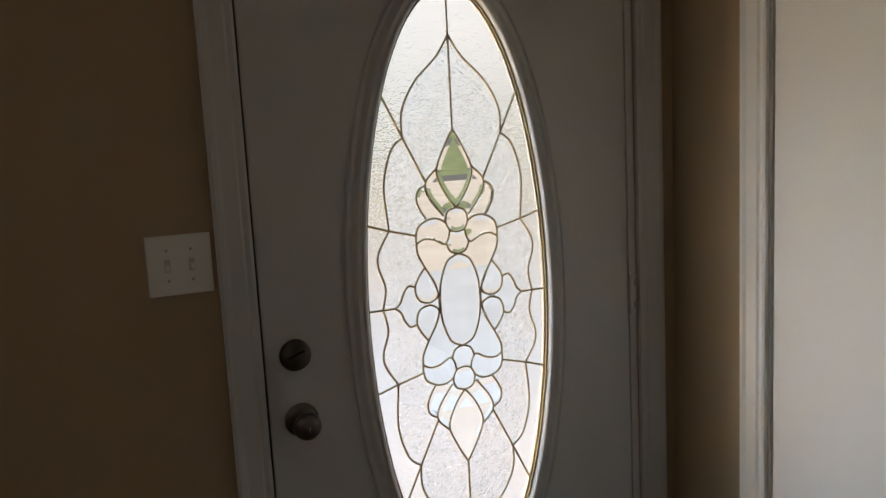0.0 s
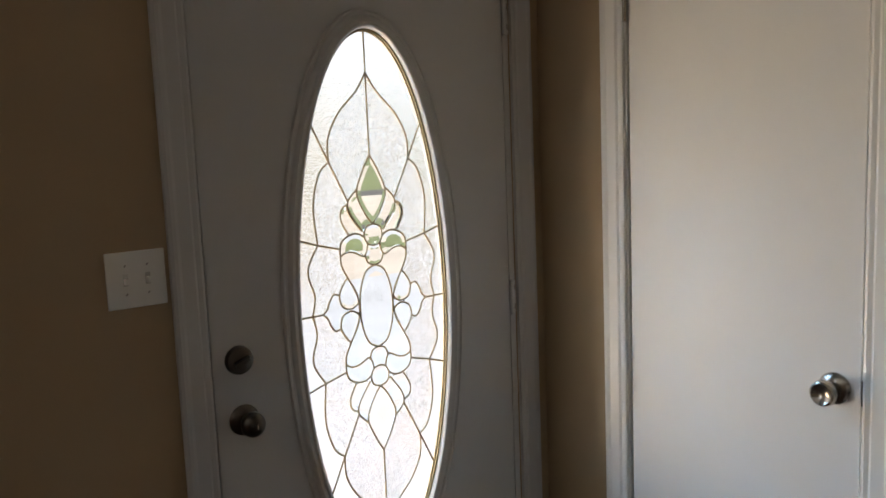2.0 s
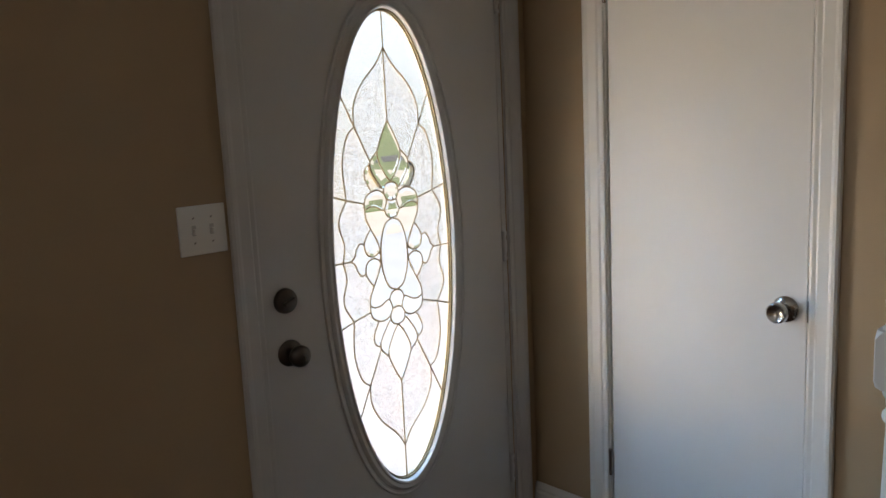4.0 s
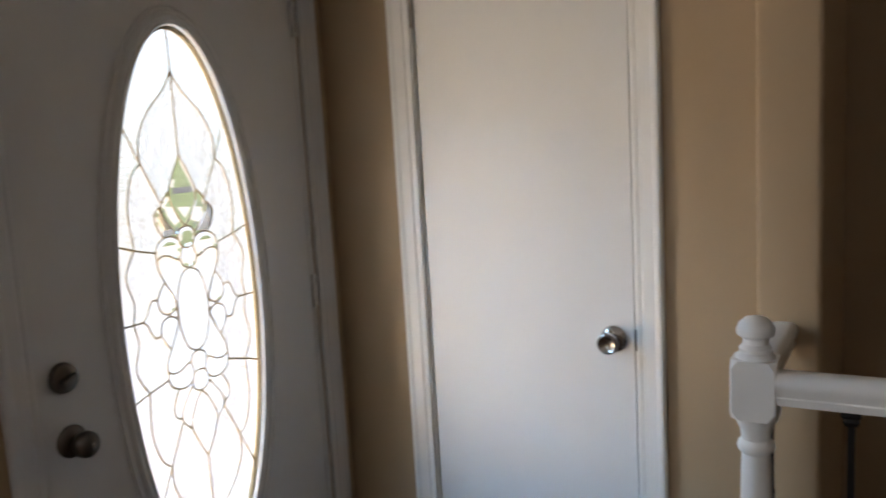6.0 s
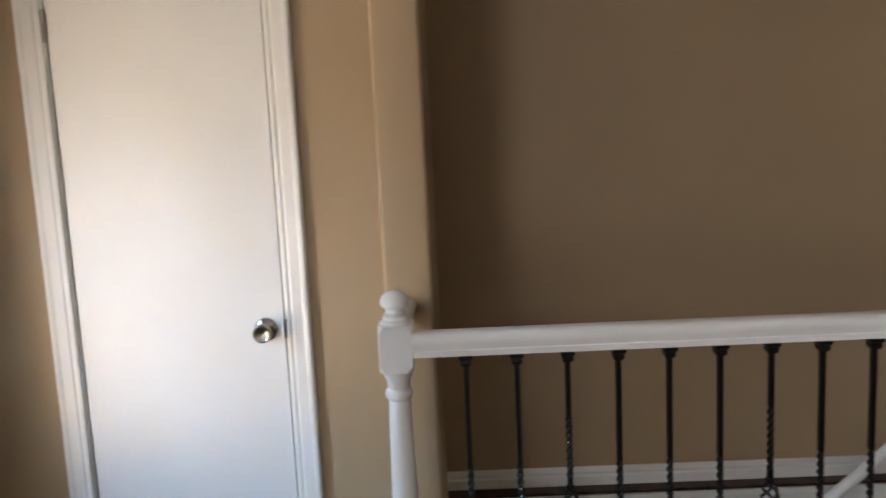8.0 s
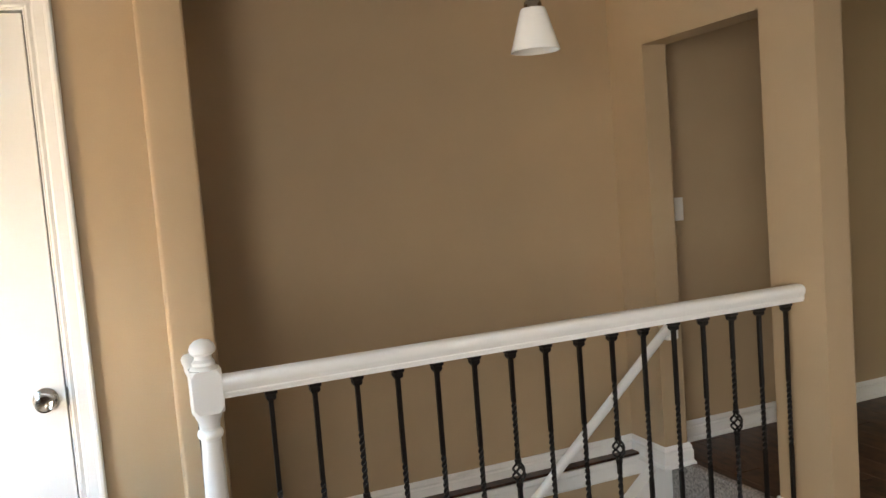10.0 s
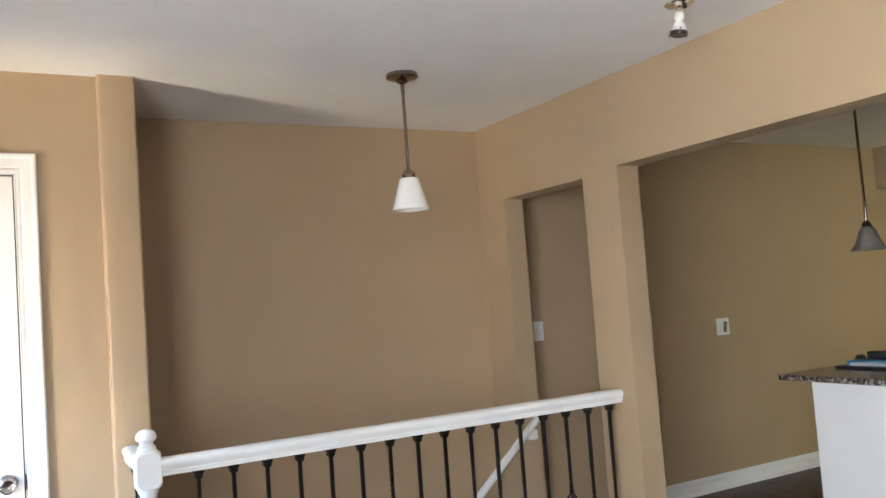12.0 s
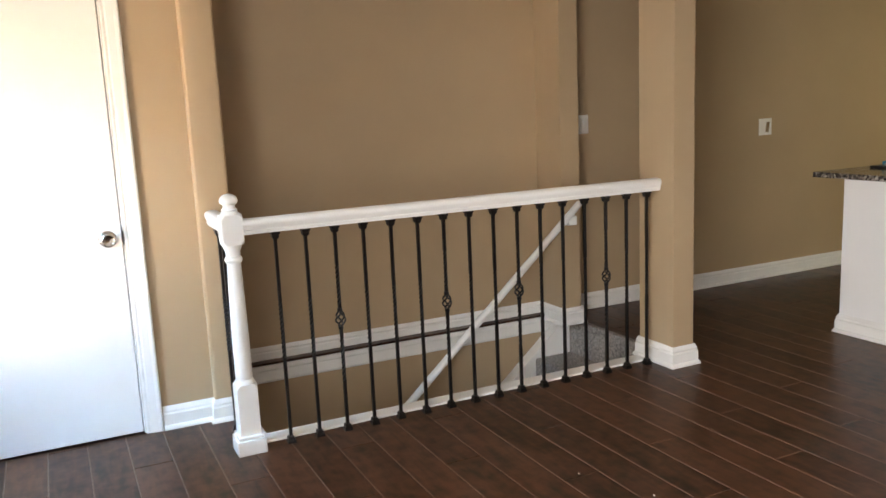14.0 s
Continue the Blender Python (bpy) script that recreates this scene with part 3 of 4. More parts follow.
knob(door, (-0.388, 0.0, 0.815), "front", M_DARKMETAL, False)
m = Matrix.Translation((-0.391, 0, 0.957)) @ pose(0, 0, 0, 90, 0, 0)
bolt = part("deadbolt", lathe([(0.034, 0), (0.034, 0.006), (0.031, 0.013), (0.024, 0.016), (0.001, 0.016)], 32, m), M_DARKMETAL, door, "round deadbolt with a thumb turn", True)
part("thumb_turn", box((-0.019, -0.005, 0.016), (0.019, 0.005, 0.030), 0.003, seg=2), M_DARKMETAL, bolt).matrix_basis = m @ pose(0, 0, 0, 0, 0, 20)
for z in (0.20, 0.979, 1.774):
    h = part("hinge", box((0.4585, -0.004, z - 0.048), (0.476, 0.004, z + 0.048), 0.001), M_FRONT, door, "painted butt hinge")
    part("knuckle", tube([(0.4585, -0.007, z - 0.05), (0.4585, -0.007, z + 0.05)], 0.006, 10), M_FRONT, h, "", True)
    for dz in (-0.028, 0.028):
        part("screw", tube([(0.469, -0.006, z + dz - 0.008), (0.469, -0.006, z + dz + 0.008)], 0.0022, 6), M_SCREW, h)
# dark strips fill the gaps beside the slab, painted as their shade
bm = box((-0.462, 0.006, -0.02), (-0.4545, 0.10, 2.045))
setting("door_jamb", bm, M_GAP_SHADE, "dark strip painted as shade in the gap beside the entry door", "trim")
setting("door_jamb", box((0.4532, 0.025, 0.0), (0.4584, 0.10, 2.04)), M_GAP_SHADE, "dark strip painted as shade in the gap beside the entry door", "trim")
bm = box((0.4585, 0.003, 0), (0.480, 0.10, 2.045), 0.001)
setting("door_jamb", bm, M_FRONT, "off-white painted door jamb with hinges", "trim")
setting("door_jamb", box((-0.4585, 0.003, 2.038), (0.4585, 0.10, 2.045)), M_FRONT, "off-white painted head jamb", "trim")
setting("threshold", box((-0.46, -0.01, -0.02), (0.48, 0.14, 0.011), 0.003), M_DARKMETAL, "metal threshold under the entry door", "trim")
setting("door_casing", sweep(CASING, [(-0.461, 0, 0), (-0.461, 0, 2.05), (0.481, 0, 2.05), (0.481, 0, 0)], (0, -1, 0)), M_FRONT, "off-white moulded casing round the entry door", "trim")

# ---- closet door ----
cd = thing("door_2", "plain white flush closet door, closed", "door", kind="structure")
X = CLOSET_X
part("slab", box((X + 0.004, -0.9415, 0.009), (X + 0.038, -0.3280, 1.998), 0.0015), M_DOOR, cd)
knob(cd, (X + 0.004, -0.886, 0.862), "closet", M_NICKEL, True)
part("latch_plate", box((X - 0.003, -0.949, 0.835), (X + 0.006, -0.9452, 0.892), 0.001), M_DARKMETAL, cd, "dark latch plate at the door's edge")
for z in (0.270, 1.769):
    h = part("hinge", box((X + 0.0015, -0.3245, z - 0.044), (X + 0.0038, -0.312, z + 0.044), 0.0005), M_NICKEL, cd, "nickel butt hinge")
    part("knuckle", tube([(X - 0.004, -0.3215, z - 0.045), (X - 0.004, -0.3215, z + 0.045)], 0.0065, 10), M_NICKEL, h, "", True)
setting("closet_jamb", sweep([(0, -0.10), (0, 0), (0.006, 0), (0.006, -0.10)][::-1], [(X, -0.324, 0), (X, -0.324, 2.006), (X, -0.946, 2.006), (X, -0.946, 0)], (-1, 0, 0)), M_WHITE, "white painted closet door jamb", "trim")
setting("closet_casing", sweep(CASING, [(X, -0.318, 0), (X, -0.318, 2.012), (X, -0.952, 2.012), (X, -0.952, 0)], (-1, 0, 0)), M_WHITE, "white moulded casing round the closet door", "trim")
# added dark sheet; its colour gives the door's edges their shade
setting("closet_back", box((X + 0.06, -1.1, -0.02), (X + 0.09, -0.2, 2.1)), M_GAP_SHADE, "dark sheet added for the shade behind the closet door", "wall")

# ---- stairs ----
stairs = thing("stairs", "grey carpeted stairs going down between tan walls", "stairs", kind="structure")
RISE, RUN = 0.212, 0.252
for i in range(8):
    y0 = CROSS_B + RUN * i
    part("step", box((0.2, y0 - 0.0 if i else y0 - 0.3, -RISE * (i + 1) - 0.6), (1.119, y0 + RUN + 0.022, -RISE * (i + 1)), 0.012, seg=2), M_CARPET, stairs)
part("step", box((0.30, CROSS_B - 0.02, -0.40), (1.119, CROSS_B + 0.02, 0.003), 0.008, seg=2), M_CARPET, stairs, "carpeted top riser")
bm = bmesh.new()
for x in (1.12, 1.198):
    f = [bm.verts.new((x, y, z)) for y, z in ((CROSS_B + 0.0, -0.014), (-3.47, -0.014), (-1.5, -0.014 - 1.97 * RISE / RUN), (-1.5, -2.6), (CROSS_B, -2.6))]
    bm.faces.new(f)
bm.verts.ensure_lookup_table()
for i in range(5):
    bm.faces.new((bm.verts[i], bm.verts[(i + 1) % 5], bm.verts[5 + (i + 1) % 5], bm.verts[5 + i]))
part("skirt_board", bm, M_WHITE, stairs, "white sloping skirt board")
rail = thing("stair_handrail", "white painted round handrail sloping down the stair wall", "handrail")
top, low = Vector((0.955, -3.497, 0.742)), Vector((0.955, -1.55, 0.742 - 1.947 * 0.873))
part("bar", tube([top, low], 0.021, 14), M_WHITE, rail, "", True)
p = top.lerp(low, 0.03)
part("bracket", box((p.x - 0.012, p.y - 0.03, p.z - 0.075), (0.9995, p.y + 0.03, p.z - 0.022), 0.004), M_WHITE, rail)
p = top.lerp(low, 0.47)
part("bracket", tube([p - Vector((0, 0, 0.018)), p + Vector((0.004, 0.006, -0.030)), p + Vector((0.016, 0.016, -0.036))], 0.007, 8), M_DARKMETAL, rail, "small dark metal bracket under the rail", True)

# ---- white and iron railing round the stair opening ----
railing = thing("stair_railing", "white wooden stair railing with black twisted iron balusters", "railing")
NX, NY = 0.168, -1.308


def square(half, z0, z1, ch=0.0):
    return box((NX - half, NY - half, z0), (NX + half, NY + half, z1), ch)


def clipped_block(half, z0, z1, low, high):
    """Square block whose corners are cut away towards its ends, over low and high metres."""
    bm = bmesh.new()
    rows = ([(z0, 0.015), (z0 + low, 0.003)] if low else [(z0, 0.003)]) + ([(z1 - high, 0.003), (z1, 0.015)] if high else [(z1, 0.003)])
    rings = []
    for z, c in rows:
        h, k = half, half - c
        rings.append([bm.verts.new((NX + x, NY + y, z)) for x, y in ((h, -k), (h, k), (k, h), (-k, h), (-h, k), (-h, -k), (-k, -h), (k, -h))])
    for p, q in zip(rings, rings[1:]):
        for i in range(8):
            bm.faces.new((p[i], p[(i + 1) % 8], q[(i + 1) % 8], q[i]))
    bm.faces.new(rings[0][::-1])
    bm.faces.new(rings[-1])
    return bm


mN = Matrix.Translation((NX, NY, 0))
newel = part("newel_post", lathe([(0.043, 0.28), (0.040, 0.295), (0.033, 0.305), (0.0345, 0.32), (0.033, 0.50), (0.029, 0.70), (0.0265, 0.775), (0.033, 0.782), (0.035, 0.790), (0.033, 0.798),
                     (0.027, 0.804), (0.029, 0.825), (0.034, 0.834), (0.036, 0.842), (0.040, 0.852)], 28, mN), M_WHITE, railing, "turned white newel post with a ball top", True)
part("foot", square(0.058, 0, 0.062, 0.002), M_WHITE, newel)
part("foot_moulding", square(0.052, 0.0622, 0.078, 0.004), M_WHITE, newel)
part("lower_block", clipped_block(0.042, 0.070, 0.288, 0, 0.018), M_WHITE, newel)
part("upper_block", clipped_block(0.0415, 0.850, 0.967, 0.016, 0.016), M_WHITE, newel)
part("finial", lathe([(0.040, 0.962), (0.036, 0.972), (0.030, 0.978), (0.031, 0.986), (0.024, 0.994), (0.023, 1.004), (0.034, 1.012), (0.0355, 1.022), (0.031, 1.034), (0.020, 1.044), (0.001, 1.049)], 28, mN), M_WHITE, newel, "", True)
HAND = [(0.022, 0.0), (0.022, 0.008), (0.026, 0.0095), (0.026, 0.015), (0.0235, 0.0175), (0.0255, 0.024), (0.0305, 0.032), (0.0325, 0.043), (0.029, 0.053), (0.021, 0.059), (0.010, 0.061)]
HAND = HAND + [(-u, v) for u, v in HAND[::-1]]
part("handrail", sweep(HAND, [(RAIL_X, NY - 0.039, 0.885), (RAIL_X, CROSS_Y + 0.001, 0.885)], (0, 0, 1)), M_WHITE, railing, "moulded white handrail", True)
part("handrail", sweep(HAND, [(NX + 0.039, -1.308, 0.885), (0.557, -1.308, 0.885)], (0, 0, 1)), M_WHITE, railing, "short white return rail", True)


def bar(z0, z1, twist_from, twist_to, turns, half=0.0063):
    """Square iron bar, twisted over a stretch."""
    bm = bmesh.new()
    zs = [z0, twist_from] + [twist_from + (twist_to - twist_from) * i / (turns * 8) for i in range(1, turns * 8)] + [twist_to, z1]
    rings = []
    for z in zs:
        a = 2 * math.pi * turns * min(1, max(0, (z - twist_from) / (twist_to - twist_from)))
        rings.append([bm.verts.new((half * math.sqrt(2) * math.cos(a + math.pi / 4 + k * math.pi / 2), half * math.sqrt(2) * math.sin(a + math.pi / 4 + k * math.pi / 2), z)) for k in range(4)])
    for a, b in zip(rings, rings[1:]):
        for i in range(4):
            bm.faces.new((a[i], a[(i + 1) % 4], b[(i + 1) % 4], b[i]))
    bm.faces.new(rings[0][::-1])
    bm.faces.new(rings[-1])
    return bm


def shoe(z, up):
    bm = bmesh.new()
    s = 1 if up else -1
    rows = [(0.017, 0), (0.017, 0.010), (0.013, 0.015), (0.014, 0.022), (0.010, 0.030)]
    rings = [[bm.verts.new((r * cx, r * cy, z + s * h)) for cx, cy in ((1, 1), (-1, 1), (-1, -1), (1, -1))] for r, h in rows]
    for a, b in zip(rings, rings[1:]):
        for i in range(4):
            bm.faces.new((a[i], a[(i + 1) % 4], b[(i + 1) % 4], b[i]))
    bm.faces.new(rings[0])
    bm.faces.new(rings[-1])
    return bm


def basket():
    bm = bmesh.new()
    for k in range(4):
        pts = []
        for i in range(13):
            t = i / 12
            a = k * math.pi / 2 + t * math.pi * 1.1
            r = 0.005 + 0.0155 * math.sin(math.pi * t) ** 0.9
            pts.append((r * math.cos(a), r * math.sin(a), 0.49 + 0.033 * (2 * t - 1)))
        tube(pts, 0.0040, 6, bm=bm)
    for z in (0.451, 0.529):
        lathe([(0.004, z - 0.008), (0.0105, z - 0.006), (0.0115, z), (0.0105, z + 0.006), (0.004, z + 0.008)], 12, bm=bm)
    return bm


def baluster_mesh(with_basket, parent, m):
    if with_basket:
        bm = bar(0.0, 0.456, 0.22, 0.41, 2)
        join(bm, bar(0.524, 0.887, 0.555, 0.72, 2))
    else:
        bm = bar(0.0, 0.887, 0.36, 0.60, 3)
    b = part("baluster", bm, M_IRON, parent, "black iron baluster with a basket" if with_basket else "")
    b.matrix_basis = m
    part("shoe", shoe(0.0, True), M_IRON, b)
    part("collar", shoe(0.8855, False), M_IRON, b)
    if with_basket:
        part("basket", basket(), M_IRON, b, "open twisted iron basket", True)
    return b


first = {}
spots = [(RAIL_X, -1.475 - 0.1238 * i, i in (2, 6, 9, 13)) for i in range(16)] + [(0.325, -1.302, False), (0.405, -1.302, False)]
for x, y, special in spots:
    m = Matrix.Translation((x, y, 0.0))
    if special not in first:
        first[special] = baluster_mesh(special, railing, m)
    else:
        src = first[special]
        b = again(src, railing, m)
        if special:
            b["label"] = src["label"]
        for c in src.children:
            again(c, b, Matrix())

# ---- switch plates ----
sw = thing("light_switch", "white double toggle switch plate on the tan wall", "light switch", (-0.604, 0, 1.173))
part("plate", box((-0.0615, -0.006, -0.0595), (0.0615, 0.0, 0.0595), 0.0025, seg=2), M_PLATE, sw)
for dx in (-0.023, 0.023):
    part("toggle", box((dx - 0.004, -0.018, -0.009), (dx + 0.004, -0.005, 0.004), 0.0015), M_PLATE, sw)
    part("toggle_slot", box((dx - 0.0055, -0.0066, -0.0125), (dx + 0.0055, -0.005, 0.0125), 0.0004), M_SLOT, sw)
    for dz in (-0.03, 0.03):
        part("screw", tube([(dx - 0.002, -0.0066, dz - 0.002), (dx + 0.002, -0.0066, dz + 0.002)], 0.0016, 6), M_SCREW, sw)
sw = thing("hall_switch", "white switch plate on the hall wall", "light switch", (BACK_X, -3.745, 1.188))
part("plate", box((-0.006, -0.037, -0.058), (0, 0.037, 0.058), 0.0025, seg=2), M_PLATE, sw)
part("rocker", box((-0.009, -0.016, -0.033), (-0.005, 0.016, 0.033), 0.001), M_PLATE, sw)
sw = thing("kitchen_switch", "white kitchen switch plate with a tilted nickel bar as its reflection", "light switch", (BACK_X, -5.305, 1.093))
part("plate", box((-0.006, -0.060, -0.058), (0, 0.060, 0.058), 0.002, seg=2), M_PLATE, sw)
# tilted nickel piece stands for the slanted dark reflection in the plate
part("rocker", box((-0.009, -0.034, -0.036), (-0.005, -0.002, 0.036), 0.001), M_NICKEL, sw).matrix_basis = pose(0, 0, 0, 8, 0, 0)

# ---- lamps ----
pd = thing("pendant_lamp", "nickel pendant lamp with a white conical glass shade", "pendant lamp", (0.262, -2.44, 0))
part("canopy", lathe([(0.001, CEIL), (0.068, CEIL), (0.069, CEIL - 0.016), (0.064, CEIL - 0.020), (0.034, CEIL - 0.024), (0.024, CEIL - 0.036), (0.015, CEIL - 0.042), (0.008, CEIL - 0.043)], 36), M_POLISHED, pd, "", True)
part("rod", tube([(0, 0, CEIL - 0.040), (0, 0, 1.975)], 0.0072, 14), M_POLISHED, pd, "", True)
part("joint", lathe([(0.007, CEIL - 0.085), (0.0092, CEIL - 0.083), (0.0092, CEIL - 0.046), (0.007, CEIL - 0.044)], 14), M_POLISHED, pd, "", True)
part("cap", lathe([(0.007, 1.984), (0.016, 1.981), (0.018, 1.972), (0.026, 1.968), (0.029, 1.958), (0.028, 1.944), (0.001, 1.942)], 24), M_POLISHED, pd, "", True)
part("shade", lathe([(0.037, 1.946), (0.042, 1.940), (0.080, 1.810), (0.077, 1.810), (0.039, 1.937), (0.005, 1.942)], 40), M_SHADE, pd, "white opal glass shade", True)

pk = thing("kitchen_pendant", "pendant lamp with a grey frosted bell shade over the counter", "pendant lamp", (-0.352, -4.606, 0.012))
part("canopy", lathe([(0.001, CEIL), (0.06, CEIL), (0.06, CEIL - 0.012), (0.02, CEIL - 0.035), (0.006, CEIL - 0.04)], 28), M_NICKEL, pk, "", True)
part("rod", tube([(0, 0, CEIL - 0.03), (0, 0, 1.625)], 0.0068, 12), M_POLISHED, pk, "", True)
part("cap", lathe([(0.006, 1.64), (0.018, 1.632), (0.022, 1.618), (0.026, 1.605), (0.001, 1.603)], 20), M_DARKMETAL, pk, "", True)
part("shade", lathe([(0.026, 1.608), (0.040, 1.590), (0.050, 1.555), (0.062, 1.525), (0.086, 1.495), (0.083, 1.494), (0.058, 1.524), (0.045, 1.555), (0.02, 1.60)], 36), M_SHADE2, pk, "grey frosted bell glass", True)

cl = thing("ceiling_spotlight", "small polished steel ceiling spotlight with a white glass lamp", "ceiling light", (-0.797, -3.018, CEIL))
part("canopy", lathe([(0.001, 0.0), (0.052, 0.0), (0.052, -0.006), (0.044, -0.012), (0.016, -0.016), (0.001, -0.016)], 32), M_CHROME, cl, "", True)
part("bracket", box((-0.030, -0.006, -0.030), (-0.020, 0.006, -0.012), 0.002), M_BLACK, cl, "short black bracket")
part("stem", tube([(0.004, -0.003, -0.014), (0.006, -0.004, -0.034)], 0.006, 12), M_CHROME, cl, "", True)
tilt = Matrix.Translation((0.006, -0.004, -0.034)) @ pose(0, 0, 0, 5, -5, 0)
part("socket", lathe([(0.004, 0.004), (0.013, 0.000), (0.017, -0.010), (0.0165, -0.022), (0.010, -0.031), (0.007, -0.033)], 20, tilt), M_PLATE, cl, "round white socket", True)
part("shade", lathe([(0.007, -0.031), (0.016, -0.036), (0.021, -0.046), (0.023, -0.058), (0.033, -0.066), (0.032, -0.068), (0.021, -0.062), (0.012, -0.045)], 28, tilt), M_BULB, cl, "white glass lamp", True)
rim = part("rim", lathe([(0.024, -0.066), (0.031, -0.068), (0.031, -0.080), (0.028, -0.083), (0.002, -0.081)], 28, tilt), M_DARKMETAL, cl, "dark metal rim", True)
for k in range(3):
    c, d = math.cos(2.1 * k + 0.4), math.sin(2.1 * k + 0.4)
    part("clip", tube([(0.030 * c, 0.030 * d, -0.060), (0.041 * c, 0.041 * d, -0.063), (0.034 * c, 0.034 * d, -0.084)], 0.0028, 6), M_CHROME, rim, "steel spring clip", True).matrix_basis = tilt

# ---- kitchen peninsula ----
pen = thing("kitchen_peninsula", "white painted kitchen peninsula base", "cabinet")
part("body", box((-2.3, -5.12, 0.0), (0.02, -4.57, 0.857), 0.002), M_DOOR, pen)
part("plinth", sweep(BASE, [(0.02, -5.12, 0), (0.02, -4.57, 0), (-2.3, -4.57, 0)][::-1], (0, 0, 1)), M_WHITE, pen, "white baseboard round the base")
ct = box((-2.35, -5.25, 0.857), (0.205, -4.545, 0.887), 0.004, seg=2)
tagged(part("countertop", ct, M_GRANITE), "speckled dark granite countertop on the peninsula", "countertop")
pk = thing("leaflet_tray", "black tray with blue and silver packs lying on the counter", "tray", (-0.10, -5.02, 0.887))
part("tray", box((-0.26, -0.16, 0.0), (0.22, 0.12, 0.012), 0.004), M_BLACK, pk)
part("blue_pack", box((-0.20, -0.10, 0.012), (0.20, 0.02, 0.034), 0.004), M_BLUE, pk, "flat blue pack").matrix_basis = pose(0, 0, 0, 0, 0, 8)
part("silver_pack", box((-0.20, -0.02, 0.012), (0.16, 0.07, 0.028), 0.003), M_SILVER, pk, "flat silver pack").matrix_basis = pose(0, 0, 0, 0, 0, 4)
part("black_bar", box((-0.22, -0.15, 0.03), (0.14, -0.10, 0.075), 0.008, seg=2), M_BLACK, pk, "black bar").matrix_basis = pose(0, 0, 0, 0, 0, 10)
part("end_cap", lathe([(0.001, -0.02), (0.02, -0.02), (0.022, 0.0), (0.02, 0.02), (0.001, 0.02)], 16, Matrix.Translation((0.21, -0.10, 0.034)) @ pose(0, 0, 0, 90, 0, 0)), M_BLACK, pk, "round black end cap", True)

# ---- outside, seen through the door's glass ----
bm = bmesh.new()
bmesh.ops.create_grid(bm, x_segments=8, y_segments=8, size=200, matrix=Matrix.Translation((0, 200.5, -0.2)))
setting("ground", bm, M_GRASS, "green lawn outside the house", "lawn")
setting("pavement", box((-14, 0.15, -0.3), (14, 21.0, -0.12)), M_CONCRETE, "pale concrete drive in front of the door", "drive")
setting("porch", box((-14, 0.15, -0.3), (14, 2.3, -0.105)), M_PORCH, "pinkish concrete porch slab at the door", "porch")
setting("walkway", box((-14, 2.3, -0.3), (14, 6.5, -0.112)), M_WALK, "pale grey concrete walk at the door", "walkway")
setting("lawn_patch", box((5.2, 8.8, -0.3), (9.5, 10.2, -0.10), 0.03), M_GRASS, "small green lawn bed beside the drive", "lawn")
setting("road", box((-150, 21.5, -0.4), (150, 25, -0.19)), M_ASPHALT, "grey street beyond the lawn", "road")


bm = bmesh.new()
bmesh.ops.create_grid(bm, x_segments=4, y_segments=4, size=1, matrix=Matrix.Translation((0, 190, 60)) @ pose(0, 0, 0, 90, 0, 0) @ Matrix.Diagonal((320, 62, 1, 1)))
setting("backdrop", bm, M_HAZE, "pale hazy sky far beyond the street", "sky")


def tree(x, y, h, seed):
    rnd = random.Random(seed)
    t = thing("tree", "leafy green tree across the street", "tree", (x, y, -0.2), "street trees")
    bm = tube([(0, 0, 0), (0.05, 0.1, h * 0.25), (0.0, 0.0, h * 0.6)], 0.22, 10)
    for k in range(5):
        a = k * 1.26
        tube([(0, 0, h * (0.3 + 0.05 * k)), (math.cos(a) * h * 0.14, math.sin(a) * h * 0.14, h * (0.45 + 0.05 * k)), (math.cos(a) * h * 0.26, math.sin(a) * h * 0.26, h * (0.55 + 0.06 * k))], 0.07, 6, bm=bm)
    part("trunk", bm, M_BARK, t)
    bm = bmesh.new()
    for _ in range(900):
        d = Vector((rnd.gauss(0, 1), rnd.gauss(0, 1), rnd.gauss(0, 0.8))).normalized() * rnd.uniform(0.45, 1.0)
        c = Vector((d.x * h * 0.33, d.y * h * 0.33, h * 0.66 + d.z * h * 0.33))
        q = Euler((rnd.uniform(0, 6), rnd.uniform(0, 6), rnd.uniform(0, 6))).to_matrix()
        s = rnd.uniform(0.16, 0.34)
        bm.faces.new([bm.verts.new(c + q @ Vector(v) * s) for v in ((-1, 0, 0), (0, -0.5, 0.1), (1, 0, 0), (0, 0.5, 0.1))])
    part("crown", bm, M_LEAF, t)


for i, (x, y, h) in enumerate(((-12, 52, 7), (34, 64, 8), (58, 74, 9))):
    tree(x, y, h, i)

# ---- specks on the floor ----
bm = bmesh.new()
bmesh.ops.create_icosphere(bm, subdivisions=1, radius=0.004, matrix=Matrix.Translation((0, 0, 0.0018)) @ Matrix.Diagonal((1.3, 0.8, 0.45, 1)))
crumb_mesh = bpy.data.meshes.new("crumb")
bm.to_mesh(crumb_mesh)
bm.free()
crumb_mesh.materials.append(M_PLATE)
CRUMBS = [(-0.7, -2.31), (-0.97, -2.43)]

# ---- floor boards ----
SEAM, BOARD, LONG = -1.473, 0.152, 1.22
board_meshes = {}


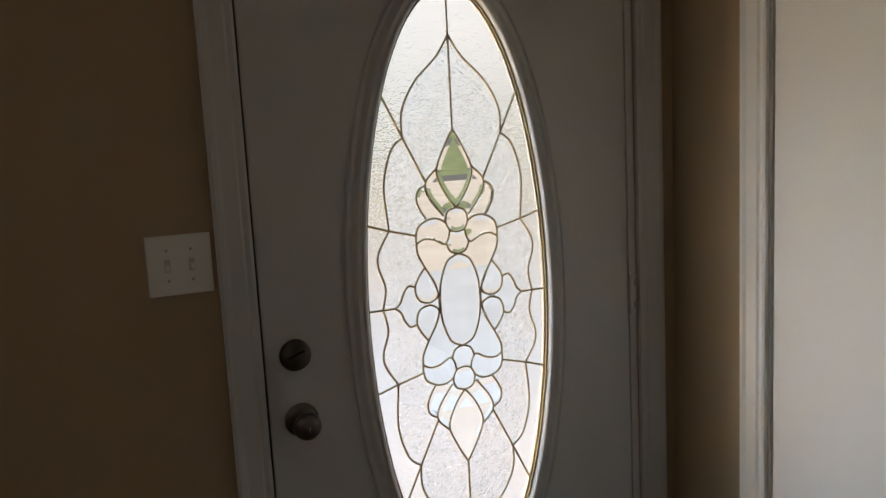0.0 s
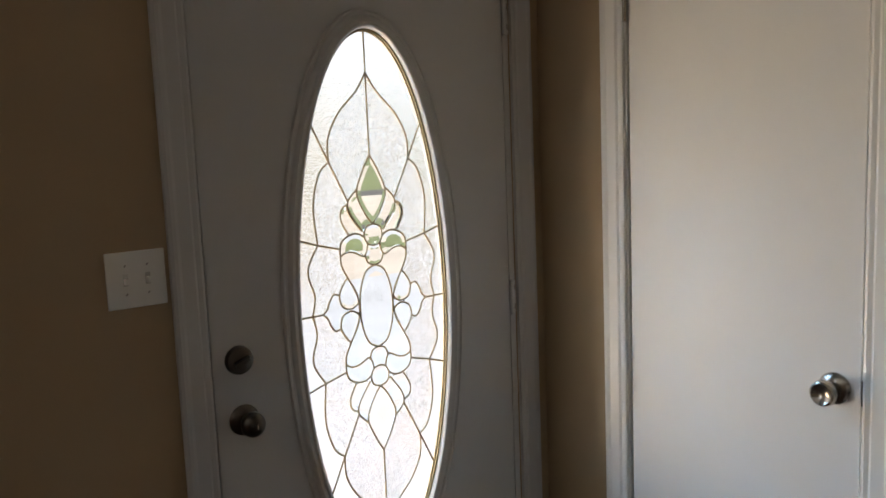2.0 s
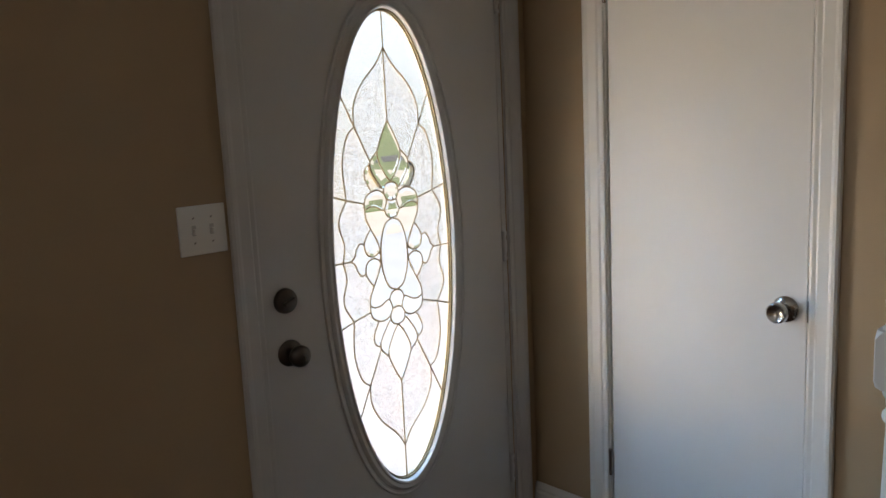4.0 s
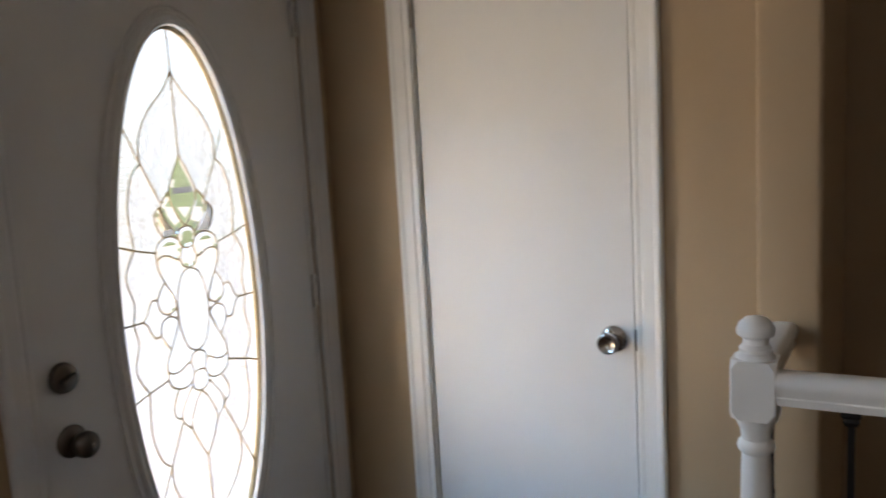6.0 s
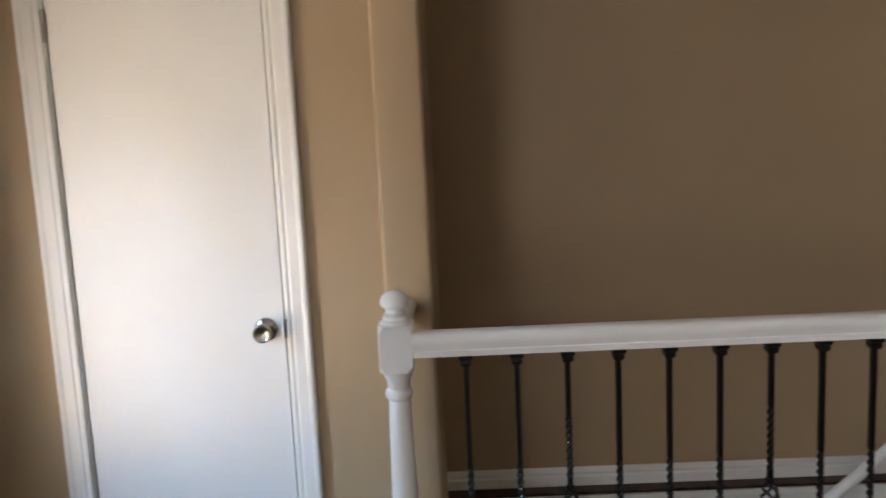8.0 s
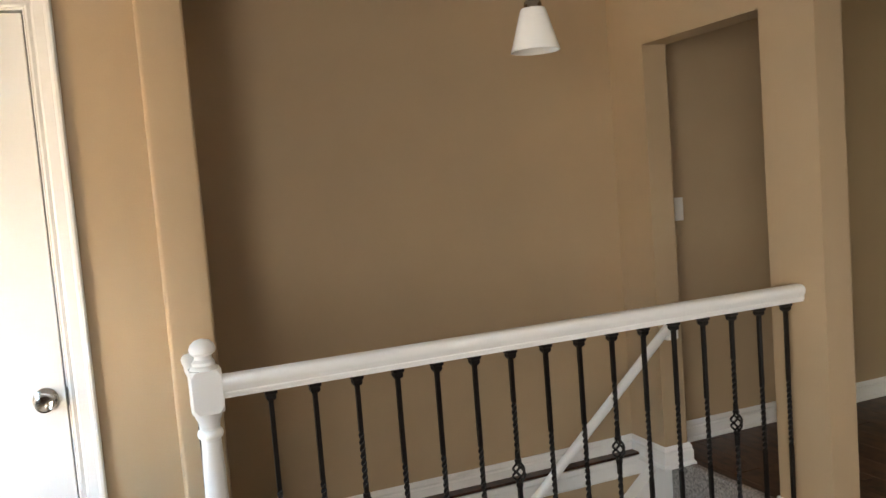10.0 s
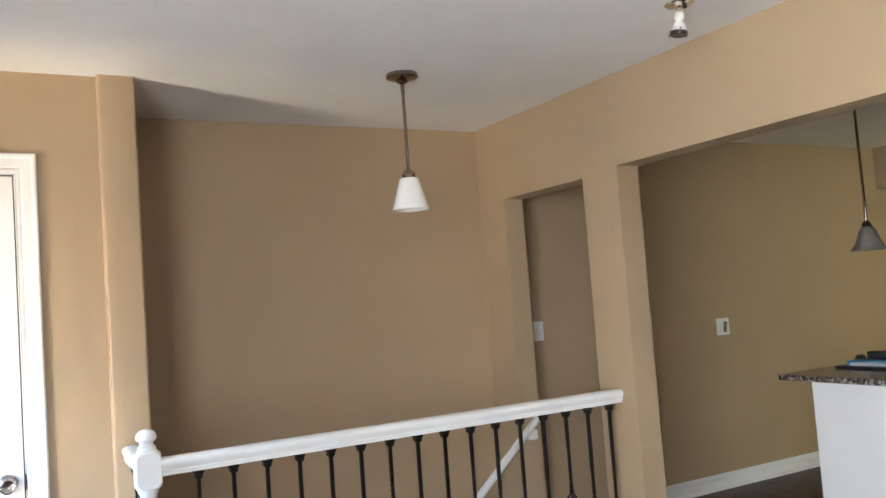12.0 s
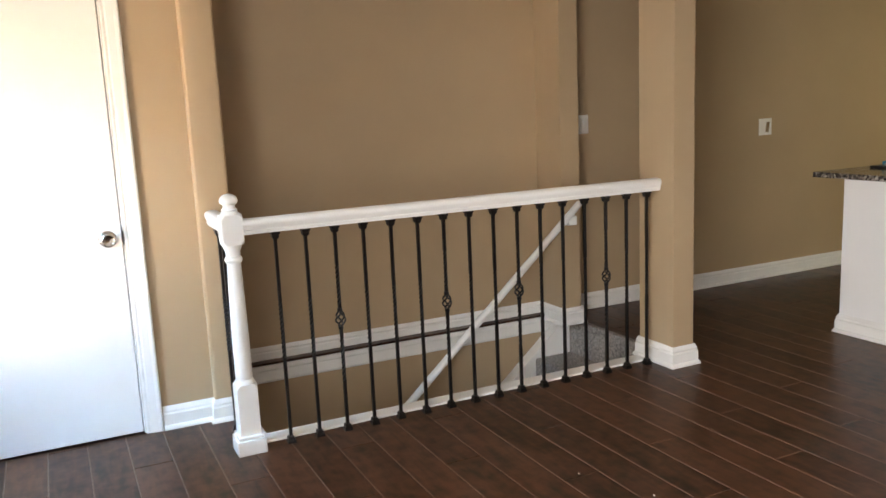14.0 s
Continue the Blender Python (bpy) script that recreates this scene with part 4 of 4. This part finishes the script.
def board_mesh(lx, ly):
    key = (round(lx, 3), round(ly, 3))
    if key not in board_meshes:
        hx, hy, b, d = lx / 2 - 0.0004, ly / 2 - 0.0004, 0.0026, 0.0016
        bx, by = min(b, hx * 0.4), min(b, hy * 0.4)
        rings = [[(-hx, -hy, -0.0115), (hx, -hy, -0.0115), (hx, hy, -0.0115), (-hx, hy, -0.0115)], [(-hx, -hy, -d), (hx, -hy, -d), (hx, hy, -d), (-hx, hy, -d)],
                 [(-hx + bx, -hy + by, 0), (hx - bx, -hy + by, 0), (hx - bx, hy - by, 0), (-hx + bx, hy - by, 0)]]
        me = bpy.data.meshes.new("plank")
        faces = [(8, 9, 10, 11)] + [(4 + i, 4 + (i + 1) % 4, 8 + (i + 1) % 4, 8 + i) for i in range(4)] + [(i, (i + 1) % 4, 4 + (i + 1) % 4, 4 + i) for i in range(4)]
        me.from_pydata([p for r in rings for p in r], [], faces)
        me.materials.append(M_PLANK)
        me.materials.append(M_EDGE)
        # long bevels get the colour with the glint painted in
        for k in (1, 3):
            me.polygons[k].material_index = 1
        board_meshes[key] = me
    return board_meshes[key]


seams = sorted({0.0, SOUTH_Y, *[SEAM + BOARD * k for k in range(-44, 10) if SOUTH_Y < SEAM + BOARD * k < 0]})
EDGE_Y, REAR_Y = SEAM + BOARD, SEAM - 14 * BOARD


def lay(a, b, y0, y1):
    o = new("plank", board_mesh(b - a, y1 - y0))
    o.parent = floor
    o.location = ((a + b) / 2, (y0 + y1) / 2, 0.0)


for y0, y1 in zip(seams, seams[1:]):
    yc = (y0 + y1) / 2
    x_end = CLOSET_X if yc > EDGE_Y else 0.205 if yc > REAR_Y else BACK_X
    row = math.floor((y0 + 1e-4 - SEAM) / BOARD)
    x = WEST_X - (row * 0.437) % LONG
    while x < x_end - 0.01:
        a, b = max(x, WEST_X), min(x + LONG, x_end)
        if b - a > 0.02:
            lay(a, b, y0, y1)
        x += LONG
lay(0.205, BACK_X, REAR_Y, CROSS_B)
for x, y in CRUMBS:
    c = new("crumb", bpy.data.meshes["crumb"])
    c.matrix_world = Matrix.Translation((x, y, 0.0))
    tagged(c, "tiny white crumb lying on the dark floor", "crumb", "crumbs on the floor")
